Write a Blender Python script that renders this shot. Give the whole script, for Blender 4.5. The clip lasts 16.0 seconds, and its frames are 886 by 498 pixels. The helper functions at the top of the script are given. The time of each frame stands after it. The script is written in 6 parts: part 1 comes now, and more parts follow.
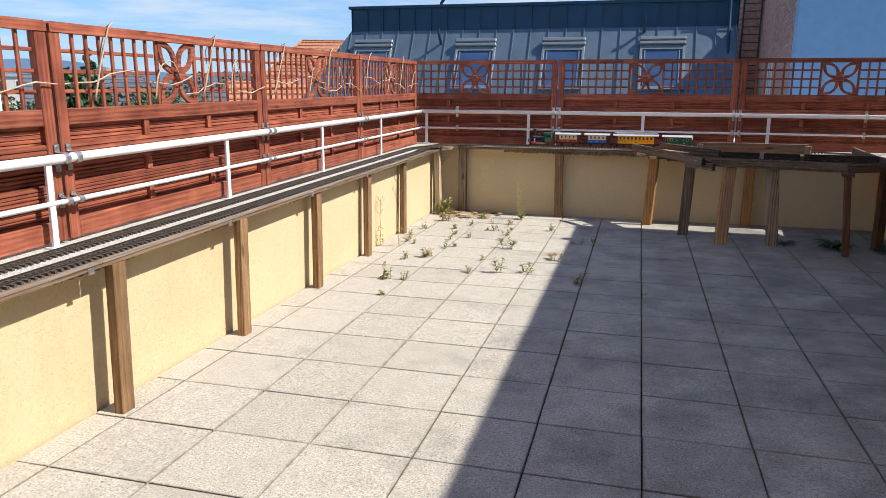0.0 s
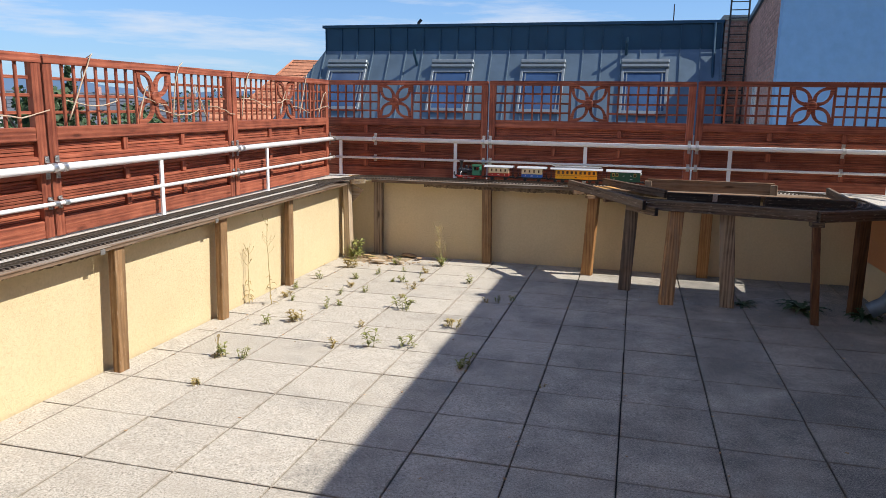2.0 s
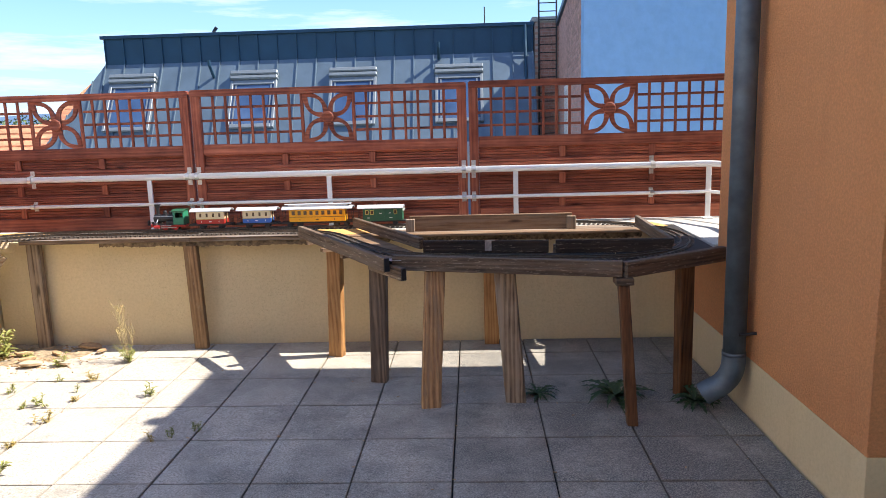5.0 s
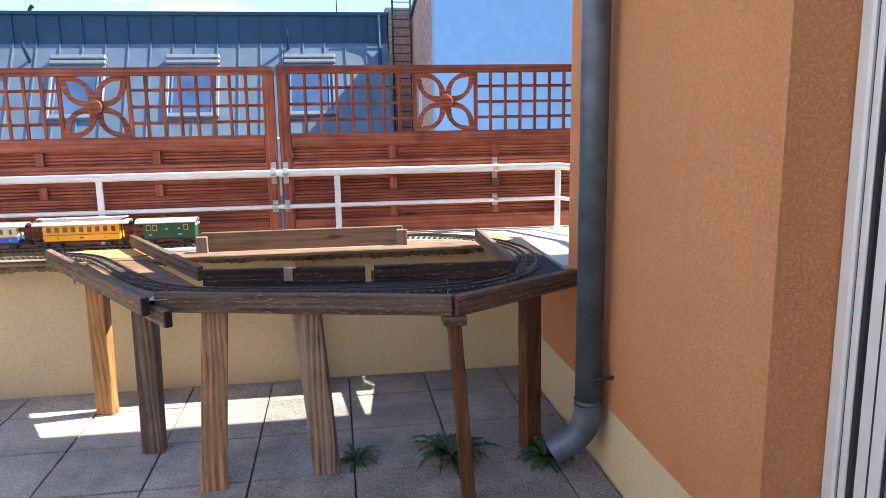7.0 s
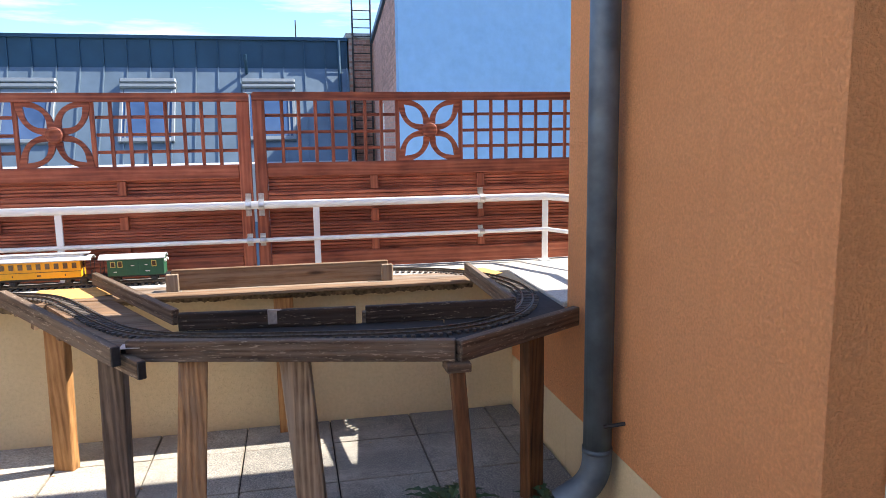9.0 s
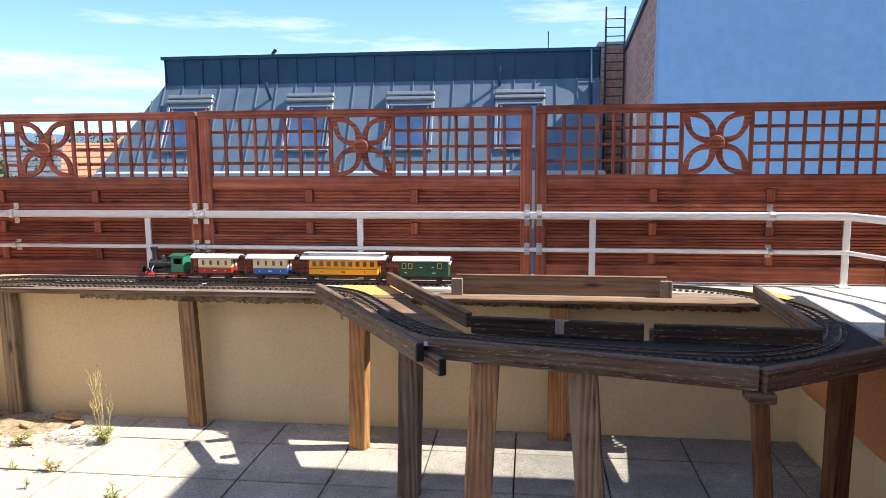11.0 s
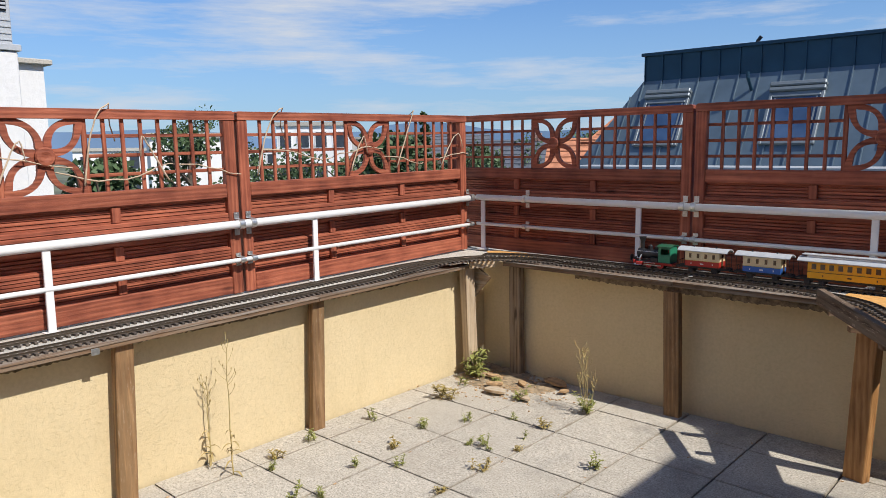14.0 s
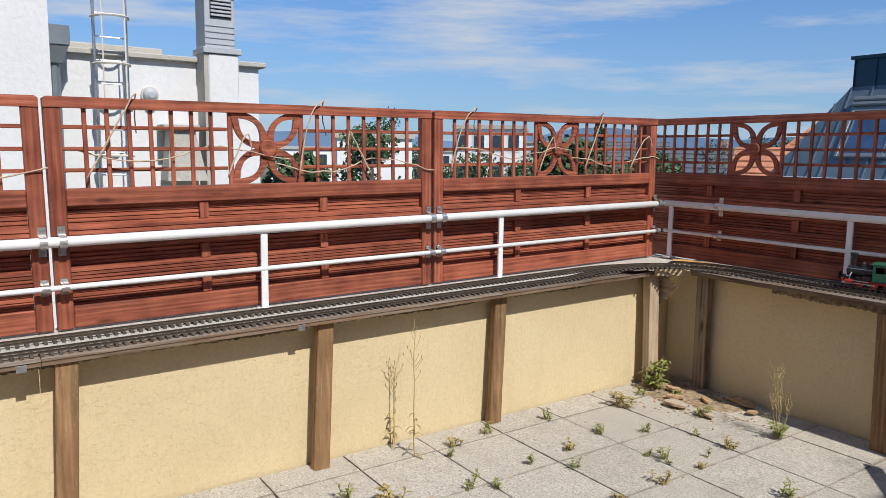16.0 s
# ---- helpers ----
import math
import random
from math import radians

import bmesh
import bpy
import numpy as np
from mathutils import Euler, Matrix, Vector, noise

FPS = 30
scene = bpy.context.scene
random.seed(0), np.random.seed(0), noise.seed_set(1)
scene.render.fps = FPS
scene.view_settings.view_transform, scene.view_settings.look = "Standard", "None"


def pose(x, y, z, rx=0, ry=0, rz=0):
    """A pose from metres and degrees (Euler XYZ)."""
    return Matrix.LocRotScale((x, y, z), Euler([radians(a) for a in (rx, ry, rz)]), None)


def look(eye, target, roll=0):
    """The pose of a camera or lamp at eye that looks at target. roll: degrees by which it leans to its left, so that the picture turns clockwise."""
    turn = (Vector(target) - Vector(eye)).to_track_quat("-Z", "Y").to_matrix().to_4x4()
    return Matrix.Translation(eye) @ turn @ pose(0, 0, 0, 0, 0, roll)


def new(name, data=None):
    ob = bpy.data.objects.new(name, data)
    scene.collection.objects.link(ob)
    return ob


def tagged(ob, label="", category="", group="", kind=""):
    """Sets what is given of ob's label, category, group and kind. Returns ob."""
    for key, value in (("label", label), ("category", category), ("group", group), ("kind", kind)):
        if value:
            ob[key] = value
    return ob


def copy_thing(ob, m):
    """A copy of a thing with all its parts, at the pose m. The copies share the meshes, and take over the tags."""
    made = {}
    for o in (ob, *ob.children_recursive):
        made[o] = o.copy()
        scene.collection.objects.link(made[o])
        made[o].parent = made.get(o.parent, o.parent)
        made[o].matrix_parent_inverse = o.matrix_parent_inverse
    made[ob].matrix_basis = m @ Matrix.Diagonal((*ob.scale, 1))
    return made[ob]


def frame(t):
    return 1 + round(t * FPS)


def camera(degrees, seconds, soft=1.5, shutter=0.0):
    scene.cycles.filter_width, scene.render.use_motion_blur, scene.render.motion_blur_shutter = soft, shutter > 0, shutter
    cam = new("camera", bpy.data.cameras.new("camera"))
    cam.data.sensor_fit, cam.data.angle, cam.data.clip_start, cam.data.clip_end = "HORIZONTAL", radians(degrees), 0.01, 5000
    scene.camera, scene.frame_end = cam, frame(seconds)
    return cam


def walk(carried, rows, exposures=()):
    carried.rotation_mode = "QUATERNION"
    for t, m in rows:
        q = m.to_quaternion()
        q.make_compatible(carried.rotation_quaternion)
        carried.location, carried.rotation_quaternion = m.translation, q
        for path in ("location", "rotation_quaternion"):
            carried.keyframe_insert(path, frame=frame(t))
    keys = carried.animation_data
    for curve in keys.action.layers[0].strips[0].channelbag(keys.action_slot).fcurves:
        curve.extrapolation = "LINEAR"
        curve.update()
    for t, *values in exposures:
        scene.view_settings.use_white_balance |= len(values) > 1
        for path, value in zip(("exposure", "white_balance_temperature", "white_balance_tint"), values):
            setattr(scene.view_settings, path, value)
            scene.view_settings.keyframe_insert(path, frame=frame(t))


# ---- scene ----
cam = camera(62.9, 16.0, soft=0.65)
PATH = [
    (0, (-0.082, 0.123, 1.281), (-0.584, 2.012, 0.86), 0.4),
    (0.5, (0.068, 0.4, 1.288), (-0.428, 2.295, 0.883), 1.1),
    (1, (0.161, 0.74, 1.301), (-0.331, 2.638, 0.906), 1.5),
    (1.5, (0.263, 1.079, 1.314), (-0.233, 2.978, 0.932), 1.1),
    (2, (0.39, 1.433, 1.324), (-0.106, 3.335, 0.959), 1.0),
    (2.5, (0.47, 1.9, 1.343), (-0.012, 3.809, 0.992), 1.2),
    (3, (0.573, 2.276, 1.353), (0.136, 4.199, 1.018), 0.5),
    (3.5, (0.67, 2.586, 1.351), (0.261, 4.514, 1.015), 0.4),
    (4, (0.72, 2.904, 1.369), (0.404, 4.849, 1.032), -0.2),
    (4.5, (0.793, 3.163, 1.378), (0.647, 5.128, 1.04), -1.4),
    (4.7, (0.839, 3.25, 1.376), (0.719, 5.218, 1.037), -1.5),
    (6.8, (1.16, 4.076, 1.372), (1.394, 6.029, 1.01), -1.3),
    (7, (1.178, 4.141, 1.373), (1.46, 6.087, 1.009), -0.9),
    (7.5, (1.169, 4.25, 1.385), (1.578, 6.176, 1.037), -0.5),
    (8, (1.148, 4.32, 1.395), (1.589, 6.242, 1.061), -0.7),
    (8.2, (1.142, 4.331, 1.395), (1.586, 6.254, 1.066), -0.7),
    (10.3, (0.891, 4.354, 1.411), (0.935, 6.336, 1.147), -0.9),
    (10.5, (0.879, 4.351, 1.417), (0.829, 6.333, 1.149), -0.9),
    (11, (0.859, 4.338, 1.417), (0.621, 6.306, 1.147), -0.4),
    (11.5, (0.828, 4.323, 1.417), (0.424, 6.263, 1.142), -0.0),
    (12, (0.768, 4.327, 1.42), (0.166, 6.214, 1.145), -0.2),
    (12.5, (0.705, 4.322, 1.422), (-0.149, 6.11, 1.151), -1.3),
    (13, (0.718, 4.304, 1.418), (-0.328, 5.988, 1.155), -1.6),
    (13.5, (0.734, 4.276, 1.408), (-0.499, 5.828, 1.142), -1.0),
    (14, (0.731, 4.27, 1.411), (-0.605, 5.733, 1.137), -0.7),
    (14.5, (0.725, 4.253, 1.411), (-0.652, 5.678, 1.139), -0.3),
    (15, (0.711, 4.236, 1.408), (-0.732, 5.595, 1.14), 0.2),
    (15.5, (0.706, 4.212, 1.403), (-0.819, 5.478, 1.14), 0.6),
    (16, (0.697, 4.179, 1.389), (-0.941, 5.296, 1.126), 0.8),
]
EXPOSURES = [(0, 0.42, 6550, 10), (0.7, 0.38, 6550, 10), (2.5, 0.36, 6650, 11), (3.5, 0.53, 6750, 12), (4.5, 0.95, 6800, 12), (7, 1.70, 6680, 12), (8, 1.68, 6680, 12),
             (10.5, 1.16, 6750, 12), (11, 1.13, 6750, 12), (11.5, 0.93, 6750, 12), (12, 0.75, 6750, 12), (13, 0.34, 6700, 12), (14.5, 0.02, 6550, 10), (16, -0.06, 6450, 10)]
walk(cam, [(t, look(eye, target, roll)) for t, eye, target, roll in PATH], EXPOSURES)


# ---- world, sun and exposure ----
SUN_AZ = radians(89.8)          # clockwise from +y
SUN_EL = radians(49)
world = bpy.data.worlds.new("sky")
scene.world = world
world.use_nodes = True
wn, wl = world.node_tree.nodes, world.node_tree.links
wn.clear()
sky = wn.new("ShaderNodeTexSky")
sky.sky_type = "NISHITA"
sky.sun_disc = False
sky.sun_elevation, sky.sun_rotation = SUN_EL, SUN_AZ
sky.altitude, sky.air_density, sky.dust_density, sky.ozone_density = 300, 1.0, 0.25, 3.0
tc = wn.new("ShaderNodeTexCoord")
mp = wn.new("ShaderNodeMapping")
mp.inputs["Scale"].default_value = (1.1, 1.1, 9.0)
cl = wn.new("ShaderNodeTexNoise")
cl.inputs["Scale"].default_value, cl.inputs["Detail"].default_value, cl.inputs["Roughness"].default_value = 2.6, 10, 0.62
rp = wn.new("ShaderNodeValToRGB")
rp.color_ramp.elements[0].position, rp.color_ramp.elements[0].color = 0.485, (0, 0, 0, 1)
rp.color_ramp.elements[1].position, rp.color_ramp.elements[1].color = 0.70, (0.9, 0.9, 0.9, 1)
mx = wn.new("ShaderNodeMix")
mx.data_type = "RGBA"
mx.inputs["B"].default_value = (4.6, 4.95, 5.5, 1)
bg = wn.new("ShaderNodeBackground")
bg.inputs["Strength"].default_value = 0.130
wo = wn.new("ShaderNodeOutputWorld")
wl.new(tc.outputs["Generated"], mp.inputs["Vector"])
wl.new(mp.outputs["Vector"], cl.inputs["Vector"])
wl.new(cl.outputs["Fac"], rp.inputs["Fac"])
wl.new(rp.outputs["Color"], mx.inputs["Factor"])
tint = wn.new("ShaderNodeMix")
tint.data_type, tint.blend_type = "RGBA", "MULTIPLY"
tint.inputs["Factor"].default_value = 1.0
tint.inputs["B"].default_value = (0.49, 0.72, 0.99, 1)
wl.new(sky.outputs["Color"], tint.inputs["A"])
hz = wn.new("ShaderNodeMapRange")          # thin haze that thickens towards the horizon
hz.inputs["From Min"].default_value, hz.inputs["From Max"].default_value = 0.0, 0.24
hz.inputs["To Min"].default_value, hz.inputs["To Max"].default_value = 0.70, 0.0
hs = wn.new("ShaderNodeSeparateXYZ")
hm = wn.new("ShaderNodeMix")
hm.data_type = "RGBA"
hm.inputs["B"].default_value = (2.45, 3.4, 4.7, 1)
wl.new(tc.outputs["Generated"], hs.inputs[0])
wl.new(hs.outputs["Z"], hz.inputs["Value"])
wl.new(hz.outputs["Result"], hm.inputs["Factor"])
wl.new(tint.outputs["Result"], hm.inputs["A"])
wl.new(hm.outputs["Result"], mx.inputs["A"])
wl.new(mx.outputs["Result"], bg.inputs["Color"])
wl.new(bg.outputs["Background"], wo.inputs["Surface"])
sun = new("sun", bpy.data.lights.new("sun", "SUN"))
sun.data.energy, sun.data.angle, sun.data.color = 5.0, radians(0.53), (1.0, 0.965, 0.91)
ce = math.cos(SUN_EL)
sun.matrix_world = look((math.sin(SUN_AZ) * ce * 30, math.cos(SUN_AZ) * ce * 30, math.sin(SUN_EL) * 30), (0, 0, 0))



# ---- materials ----
def base_mat(name, rough=0.7, metal=0.0, spec=0.5):
    m = bpy.data.materials.new(name)
    m.use_nodes = True
    b = m.node_tree.nodes["Principled BSDF"]
    b.inputs["Roughness"].default_value, b.inputs["Metallic"].default_value = rough, metal
    b.inputs["Specular IOR Level"].default_value = spec
    return m, m.node_tree.nodes, m.node_tree.links, b


def noise_node(n, l, vec, scale, detail=4, rough=0.55):
    t = n.new("ShaderNodeTexNoise")
    t.inputs["Scale"].default_value, t.inputs["Detail"].default_value, t.inputs["Roughness"].default_value = scale, detail, rough
    l.new(vec, t.inputs["Vector"])
    return t.outputs["Fac"]


def ramp(n, l, fac, stops):
    r = n.new("ShaderNodeValToRGB")
    e = r.color_ramp.elements
    while len(e) < len(stops):
        e.new(0.5)
    for k, (p, c) in zip(e, stops):
        k.position, k.color = p, (*c, 1)
    l.new(fac, r.inputs["Fac"])
    return r.outputs["Color"]


def mixc(n, l, fac, a, b, blend="MIX"):
    x = n.new("ShaderNodeMix")
    x.data_type, x.blend_type = "RGBA", blend
    for sock, v in (("Factor", fac), ("A", a), ("B", b)):
        if isinstance(v, (int, float)):
            x.inputs[sock].default_value = v
        elif isinstance(v, tuple):
            x.inputs[sock].default_value = (*v, 1)
        else:
            l.new(v, x.inputs[sock])
    return x.outputs["Result"]


def bump(n, l, b, height, strength, dist=0.005):
    k = n.new("ShaderNodeBump")
    k.inputs["Strength"].default_value, k.inputs["Distance"].default_value = strength, dist
    l.new(height, k.inputs["Height"])
    l.new(k.outputs["Normal"], b.inputs["Normal"])


def coords(n, l, scale=(1, 1, 1), vary=True):
    t = n.new("ShaderNodeTexCoord")
    m = n.new("ShaderNodeMapping")
    m.inputs["Scale"].default_value = scale
    l.new(t.outputs["Object"], m.inputs["Vector"])
    if vary:
        o = n.new("ShaderNodeObjectInfo")
        c = n.new("ShaderNodeCombineXYZ")
        k = n.new("ShaderNodeMath")
        k.operation = "MULTIPLY"
        k.inputs[1].default_value = 37.0
        l.new(o.outputs["Random"], k.inputs[0])
        for a in "XYZ":
            l.new(k.outputs[0], c.inputs[a])
        l.new(c.outputs[0], m.inputs["Location"])
    return m.outputs["Vector"]


def rand_tone(n, l, col, low, high):
    """Each object a slightly different tone of one colour."""
    o = n.new("ShaderNodeObjectInfo")
    r = n.new("ShaderNodeMapRange")
    r.inputs["To Min"].default_value, r.inputs["To Max"].default_value = low, high
    l.new(o.outputs["Random"], r.inputs["Value"])
    h = n.new("ShaderNodeHueSaturation")
    l.new(r.outputs["Result"], h.inputs["Value"])
    l.new(col, h.inputs["Color"])
    return h.outputs["Color"]


def wood(name, dark, mid, light, axis="x", rough=0.65, grey=None, low=0.8, high=1.15, wear=0.0, spec=0.3, lines=0.17, blend=0.30):
    m, n, l, b = base_mat(name, rough, 0, spec)
    s = {"x": (2.2, 38, 38), "y": (38, 2.2, 38), "z": (38, 38, 2.2)}[axis]
    v = coords(n, l, s)
    wv = n.new("ShaderNodeTexWave")
    wv.wave_type, wv.bands_direction = "BANDS", {"x": "Z", "y": "X", "z": "X"}[axis]
    wv.inputs["Scale"].default_value, wv.inputs["Distortion"].default_value = 0.36, 11.0
    wv.inputs["Detail"].default_value, wv.inputs["Detail Scale"].default_value = 3.0, 0.7
    l.new(v, wv.inputs["Vector"])
    fine = noise_node(n, l, v, 1.6, 6, 0.62)
    gm = n.new("ShaderNodeMix")
    gm.inputs[0].default_value = lines
    l.new(fine, gm.inputs[2])
    l.new(wv.outputs["Fac"], gm.inputs[3])
    g = gm.outputs[0]
    c = ramp(n, l, g, [(0.30, dark), (0.5, mid), (0.70, light)])
    big = noise_node(n, l, coords(n, l, (3, 3, 3)), 2.2, 3)
    c = mixc(n, l, blend, c, ramp(n, l, big, [(0.3, dark), (0.7, light)]), "MULTIPLY" if wear < 0 else "MIX")
    if grey:
        w = noise_node(n, l, coords(n, l, tuple(0.35 * k for k in s)), 2.6, 5, 0.7)
        c = mixc(n, l, ramp(n, l, w, [(0.45, (0, 0, 0)), (0.62, (1, 1, 1))]), c, grey)
    kn = n.new("ShaderNodeTexVoronoi")
    kn.inputs["Scale"].default_value = 1.0
    ks = {"x": (2.4, 9, 9), "y": (9, 2.4, 9), "z": (9, 9, 2.4)}[axis]
    l.new(coords(n, l, ks), kn.inputs["Vector"])
    c = mixc(n, l, ramp(n, l, kn.outputs["Distance"], [(0.05, (0.75, 0.75, 0.75)), (0.13, (0, 0, 0))]), c, tuple(0.4 * k for k in dark))
    if wear > 0:
        sc = noise_node(n, l, coords(n, l, tuple(2.5 * k + 12 for k in s)), 1.3, 3, 0.7)
        c = mixc(n, l, ramp(n, l, sc, [(0.60, (0, 0, 0)), (0.66, (wear,) * 3)]), c, (0.42, 0.34, 0.25))
    l.new(rand_tone(n, l, c, low, high), b.inputs["Base Color"])
    bump(n, l, b, g, 0.75, 0.005)
    return m


def stucco(name, base, scale, strength, stain, dirt=0.5, dist=0.006, tone=0.92, pits=(0.40, 0.58)):
    m, n, l, b = base_mat(name, 0.92, 0, 0.2)
    v = coords(n, l, (1, 1, 1), False)
    a = noise_node(n, l, v, scale, 5, 0.6)
    f = noise_node(n, l, v, scale * 4.3, 3, 0.6)
    big = noise_node(n, l, v, 1.3, 5, 0.6)
    streak = noise_node(n, l, coords(n, l, (5, 5, 0.7), False), 1.5, 5, 0.65)
    c = ramp(n, l, a, [(0.3, tuple(tone * k for k in base)), (0.7, tuple(1.04 * k for k in base))])
    c = mixc(n, l, ramp(n, l, big, [(0.45, (0, 0, 0)), (0.8, (dirt, dirt, dirt))]), c, stain)
    c = mixc(n, l, ramp(n, l, streak, [(0.55, (0, 0, 0)), (0.8, (dirt * 0.7,) * 3)]), c, stain)
    l.new(c, b.inputs["Base Color"])
    s = n.new("ShaderNodeMath")
    s.operation = "ADD"
    pit = ramp(n, l, a, [(pits[0], (0, 0, 0)), (pits[1], (1, 1, 1))])
    l.new(pit, s.inputs[0])
    l.new(f, s.inputs[1])
    bump(n, l, b, s.outputs[0], strength, dist)
    return m


def plain(name, col, rough=0.5, metal=0.0, amount=0.12, scale=30.0, bumps=0.05, spec=0.5, low=1.0, high=1.0):
    m, n, l, b = base_mat(name, rough, metal, spec)
    v = coords(n, l)
    a = noise_node(n, l, v, scale, 4)
    c = ramp(n, l, a, [(0.3, tuple(k * (1 - amount) for k in col)), (0.7, tuple(min(1, k * (1 + amount)) for k in col))])
    if low != high:
        c = rand_tone(n, l, c, low, high)
    l.new(c, b.inputs["Base Color"])
    if bumps:
        bump(n, l, b, a, bumps, 0.003)
    return m


def concrete(name, base, dark, speck, grain=130.0, low=0.9, high=1.08):
    """Washed-concrete paving: pale and dark grit, blotches and stains."""
    m, n, l, b = base_mat(name, 0.9, 0, 0.25)
    v = coords(n, l)
    g = noise_node(n, l, v, grain, 3, 0.7)
    md = noise_node(n, l, v, 14, 5, 0.65)
    bigv = noise_node(n, l, v, 3.0, 4, 0.6)
    vo = n.new("ShaderNodeTexVoronoi")
    vo.inputs["Scale"].default_value = grain * 0.55
    l.new(v, vo.inputs["Vector"])
    c = ramp(n, l, g, [(0.3, dark), (0.5, base), (0.72, tuple(min(1, 1.25 * k) for k in base))])
    c = mixc(n, l, ramp(n, l, vo.outputs["Distance"], [(0.12, (0.55,) * 3), (0.3, (0, 0, 0))]), c, speck)
    c = mixc(n, l, ramp(n, l, md, [(0.5, (0, 0, 0)), (0.78, (0.5,) * 3)]), c, tuple(0.6 * k for k in base))
    c = mixc(n, l, ramp(n, l, bigv, [(0.45, (0, 0, 0)), (0.75, (0.45,) * 3)]), c, tuple(0.68 * k for k in base))
    l.new(rand_tone(n, l, c, low, high), b.inputs["Base Color"])
    bump(n, l, b, g, 0.5, 0.002)
    return m


def slab_mat():
    """Worn beige paving: fine grit, dirty rims, black lichen that thickens towards the house side and deepens its
    shade.
    """
    m, n, l, b = base_mat("washed_concrete_slab", 0.92, 0, 0.2)
    v = coords(n, l)
    g = noise_node(n, l, v, 115, 5, 0.85)
    c = ramp(n, l, g, [(0.34, (0.11, 0.096, 0.078)), (0.46, (0.41, 0.374, 0.308)), (0.54, (0.50, 0.456, 0.378)), (0.66, (0.72, 0.655, 0.56))])
    md = noise_node(n, l, v, 9, 6, 0.7)
    c = mixc(n, l, ramp(n, l, md, [(0.45, (0, 0, 0)), (0.75, (0.6,) * 3)]), c, (0.36, 0.315, 0.255))
    geo = n.new("ShaderNodeNewGeometry")
    pos = geo.outputs["Position"]
    patch = noise_node(n, l, pos, 2.6, 8, 0.68)
    sp = n.new("ShaderNodeSeparateXYZ")
    l.new(pos, sp.inputs[0])
    # ramp along x: more lichen, plus house-side shade put into the colour
    mr = n.new("ShaderNodeMapRange")
    for k, val in (("From Min", -1.6), ("From Max", 2.1), ("To Min", -0.17), ("To Max", 0.27)):
        mr.inputs[k].default_value = val
    l.new(sp.outputs["X"], mr.inputs["Value"])
    ad = n.new("ShaderNodeMath")
    l.new(patch, ad.inputs[0])
    l.new(mr.outputs["Result"], ad.inputs[1])
    grit = noise_node(n, l, pos, 150, 4, 0.8)
    mu = n.new("ShaderNodeMath")
    mu.operation = "MULTIPLY"
    l.new(ramp(n, l, ad.outputs[0], [(0.42, (0, 0, 0)), (0.74, (1, 1, 1))]), mu.inputs[0])
    l.new(ramp(n, l, grit, [(0.40, (0.3,) * 3), (0.58, (1.0,) * 3)]), mu.inputs[1])
    c = mixc(n, l, mu.outputs[0], c, (0.115, 0.115, 0.108))
    tg = n.new("ShaderNodeTexCoord")
    vm = n.new("ShaderNodeVectorMath")
    vm.operation = "SUBTRACT"
    vm.inputs[1].default_value = (0.5, 0.5, 0.5)
    l.new(tg.outputs["Generated"], vm.inputs[0])
    va = n.new("ShaderNodeVectorMath")
    va.operation = "ABSOLUTE"
    l.new(vm.outputs[0], va.inputs[0])
    sx = n.new("ShaderNodeSeparateXYZ")
    l.new(va.outputs[0], sx.inputs[0])
    mxm = n.new("ShaderNodeMath")
    mxm.operation = "MAXIMUM"
    l.new(sx.outputs["X"], mxm.inputs[0])
    l.new(sx.outputs["Y"], mxm.inputs[1])
    rim = n.new("ShaderNodeMath")
    rim.operation = "MULTIPLY_ADD"
    rim.inputs[1].default_value, rim.inputs[2].default_value = 0.09, -0.045
    l.new(noise_node(n, l, pos, 14, 5, 0.7), rim.inputs[0])
    rs = n.new("ShaderNodeMath")
    l.new(mxm.outputs[0], rs.inputs[0])
    l.new(rim.outputs[0], rs.inputs[1])
    c = mixc(n, l, ramp(n, l, rs.outputs[0], [(0.480, (0, 0, 0)), (0.505, (0.6,) * 3)]), c, (0.20, 0.165, 0.12))
    l.new(rand_tone(n, l, c, 0.94, 1.05), b.inputs["Base Color"])
    bump(n, l, b, g, 0.5, 0.002)
    return m


RED = ((0.105, 0.026, 0.015), (0.300, 0.077, 0.043), (0.50, 0.165, 0.088))
M_FENCE_X = wood("stained_fence_wood", *RED, axis="x", rough=0.6, lines=0.16, blend=0.42)
M_FENCE_Z = wood("stained_fence_wood_upright", *RED, axis="z", rough=0.6, lines=0.16, blend=0.42)
M_OLD_X = wood("weathered_plank", (0.065, 0.036, 0.020), (0.19, 0.125, 0.078), (0.29, 0.20, 0.13), "x", 0.8, (0.27, 0.235, 0.195))
M_OLD_Y = wood("weathered_plank_along", (0.085, 0.050, 0.030), (0.19, 0.125, 0.078), (0.29, 0.20, 0.13), "y", 0.8, (0.27, 0.235, 0.195))
M_OLD_Z = wood("weathered_post", (0.075, 0.035, 0.015), (0.275, 0.152, 0.068), (0.45, 0.275, 0.135), "z", 0.75, (0.215, 0.130, 0.062), wear=0.3)
M_CHAR_Z = wood("charcoal_weathered_post", (0.038, 0.027, 0.019), (0.165, 0.120, 0.085), (0.32, 0.235, 0.165), "z", 0.8, (0.15, 0.115, 0.088), lines=0.28)
M_GREY_Z = wood("grey_weathered_post", (0.060, 0.036, 0.022), (0.25, 0.175, 0.112), (0.46, 0.34, 0.22), "z", 0.8, (0.32, 0.25, 0.18), lines=0.24)
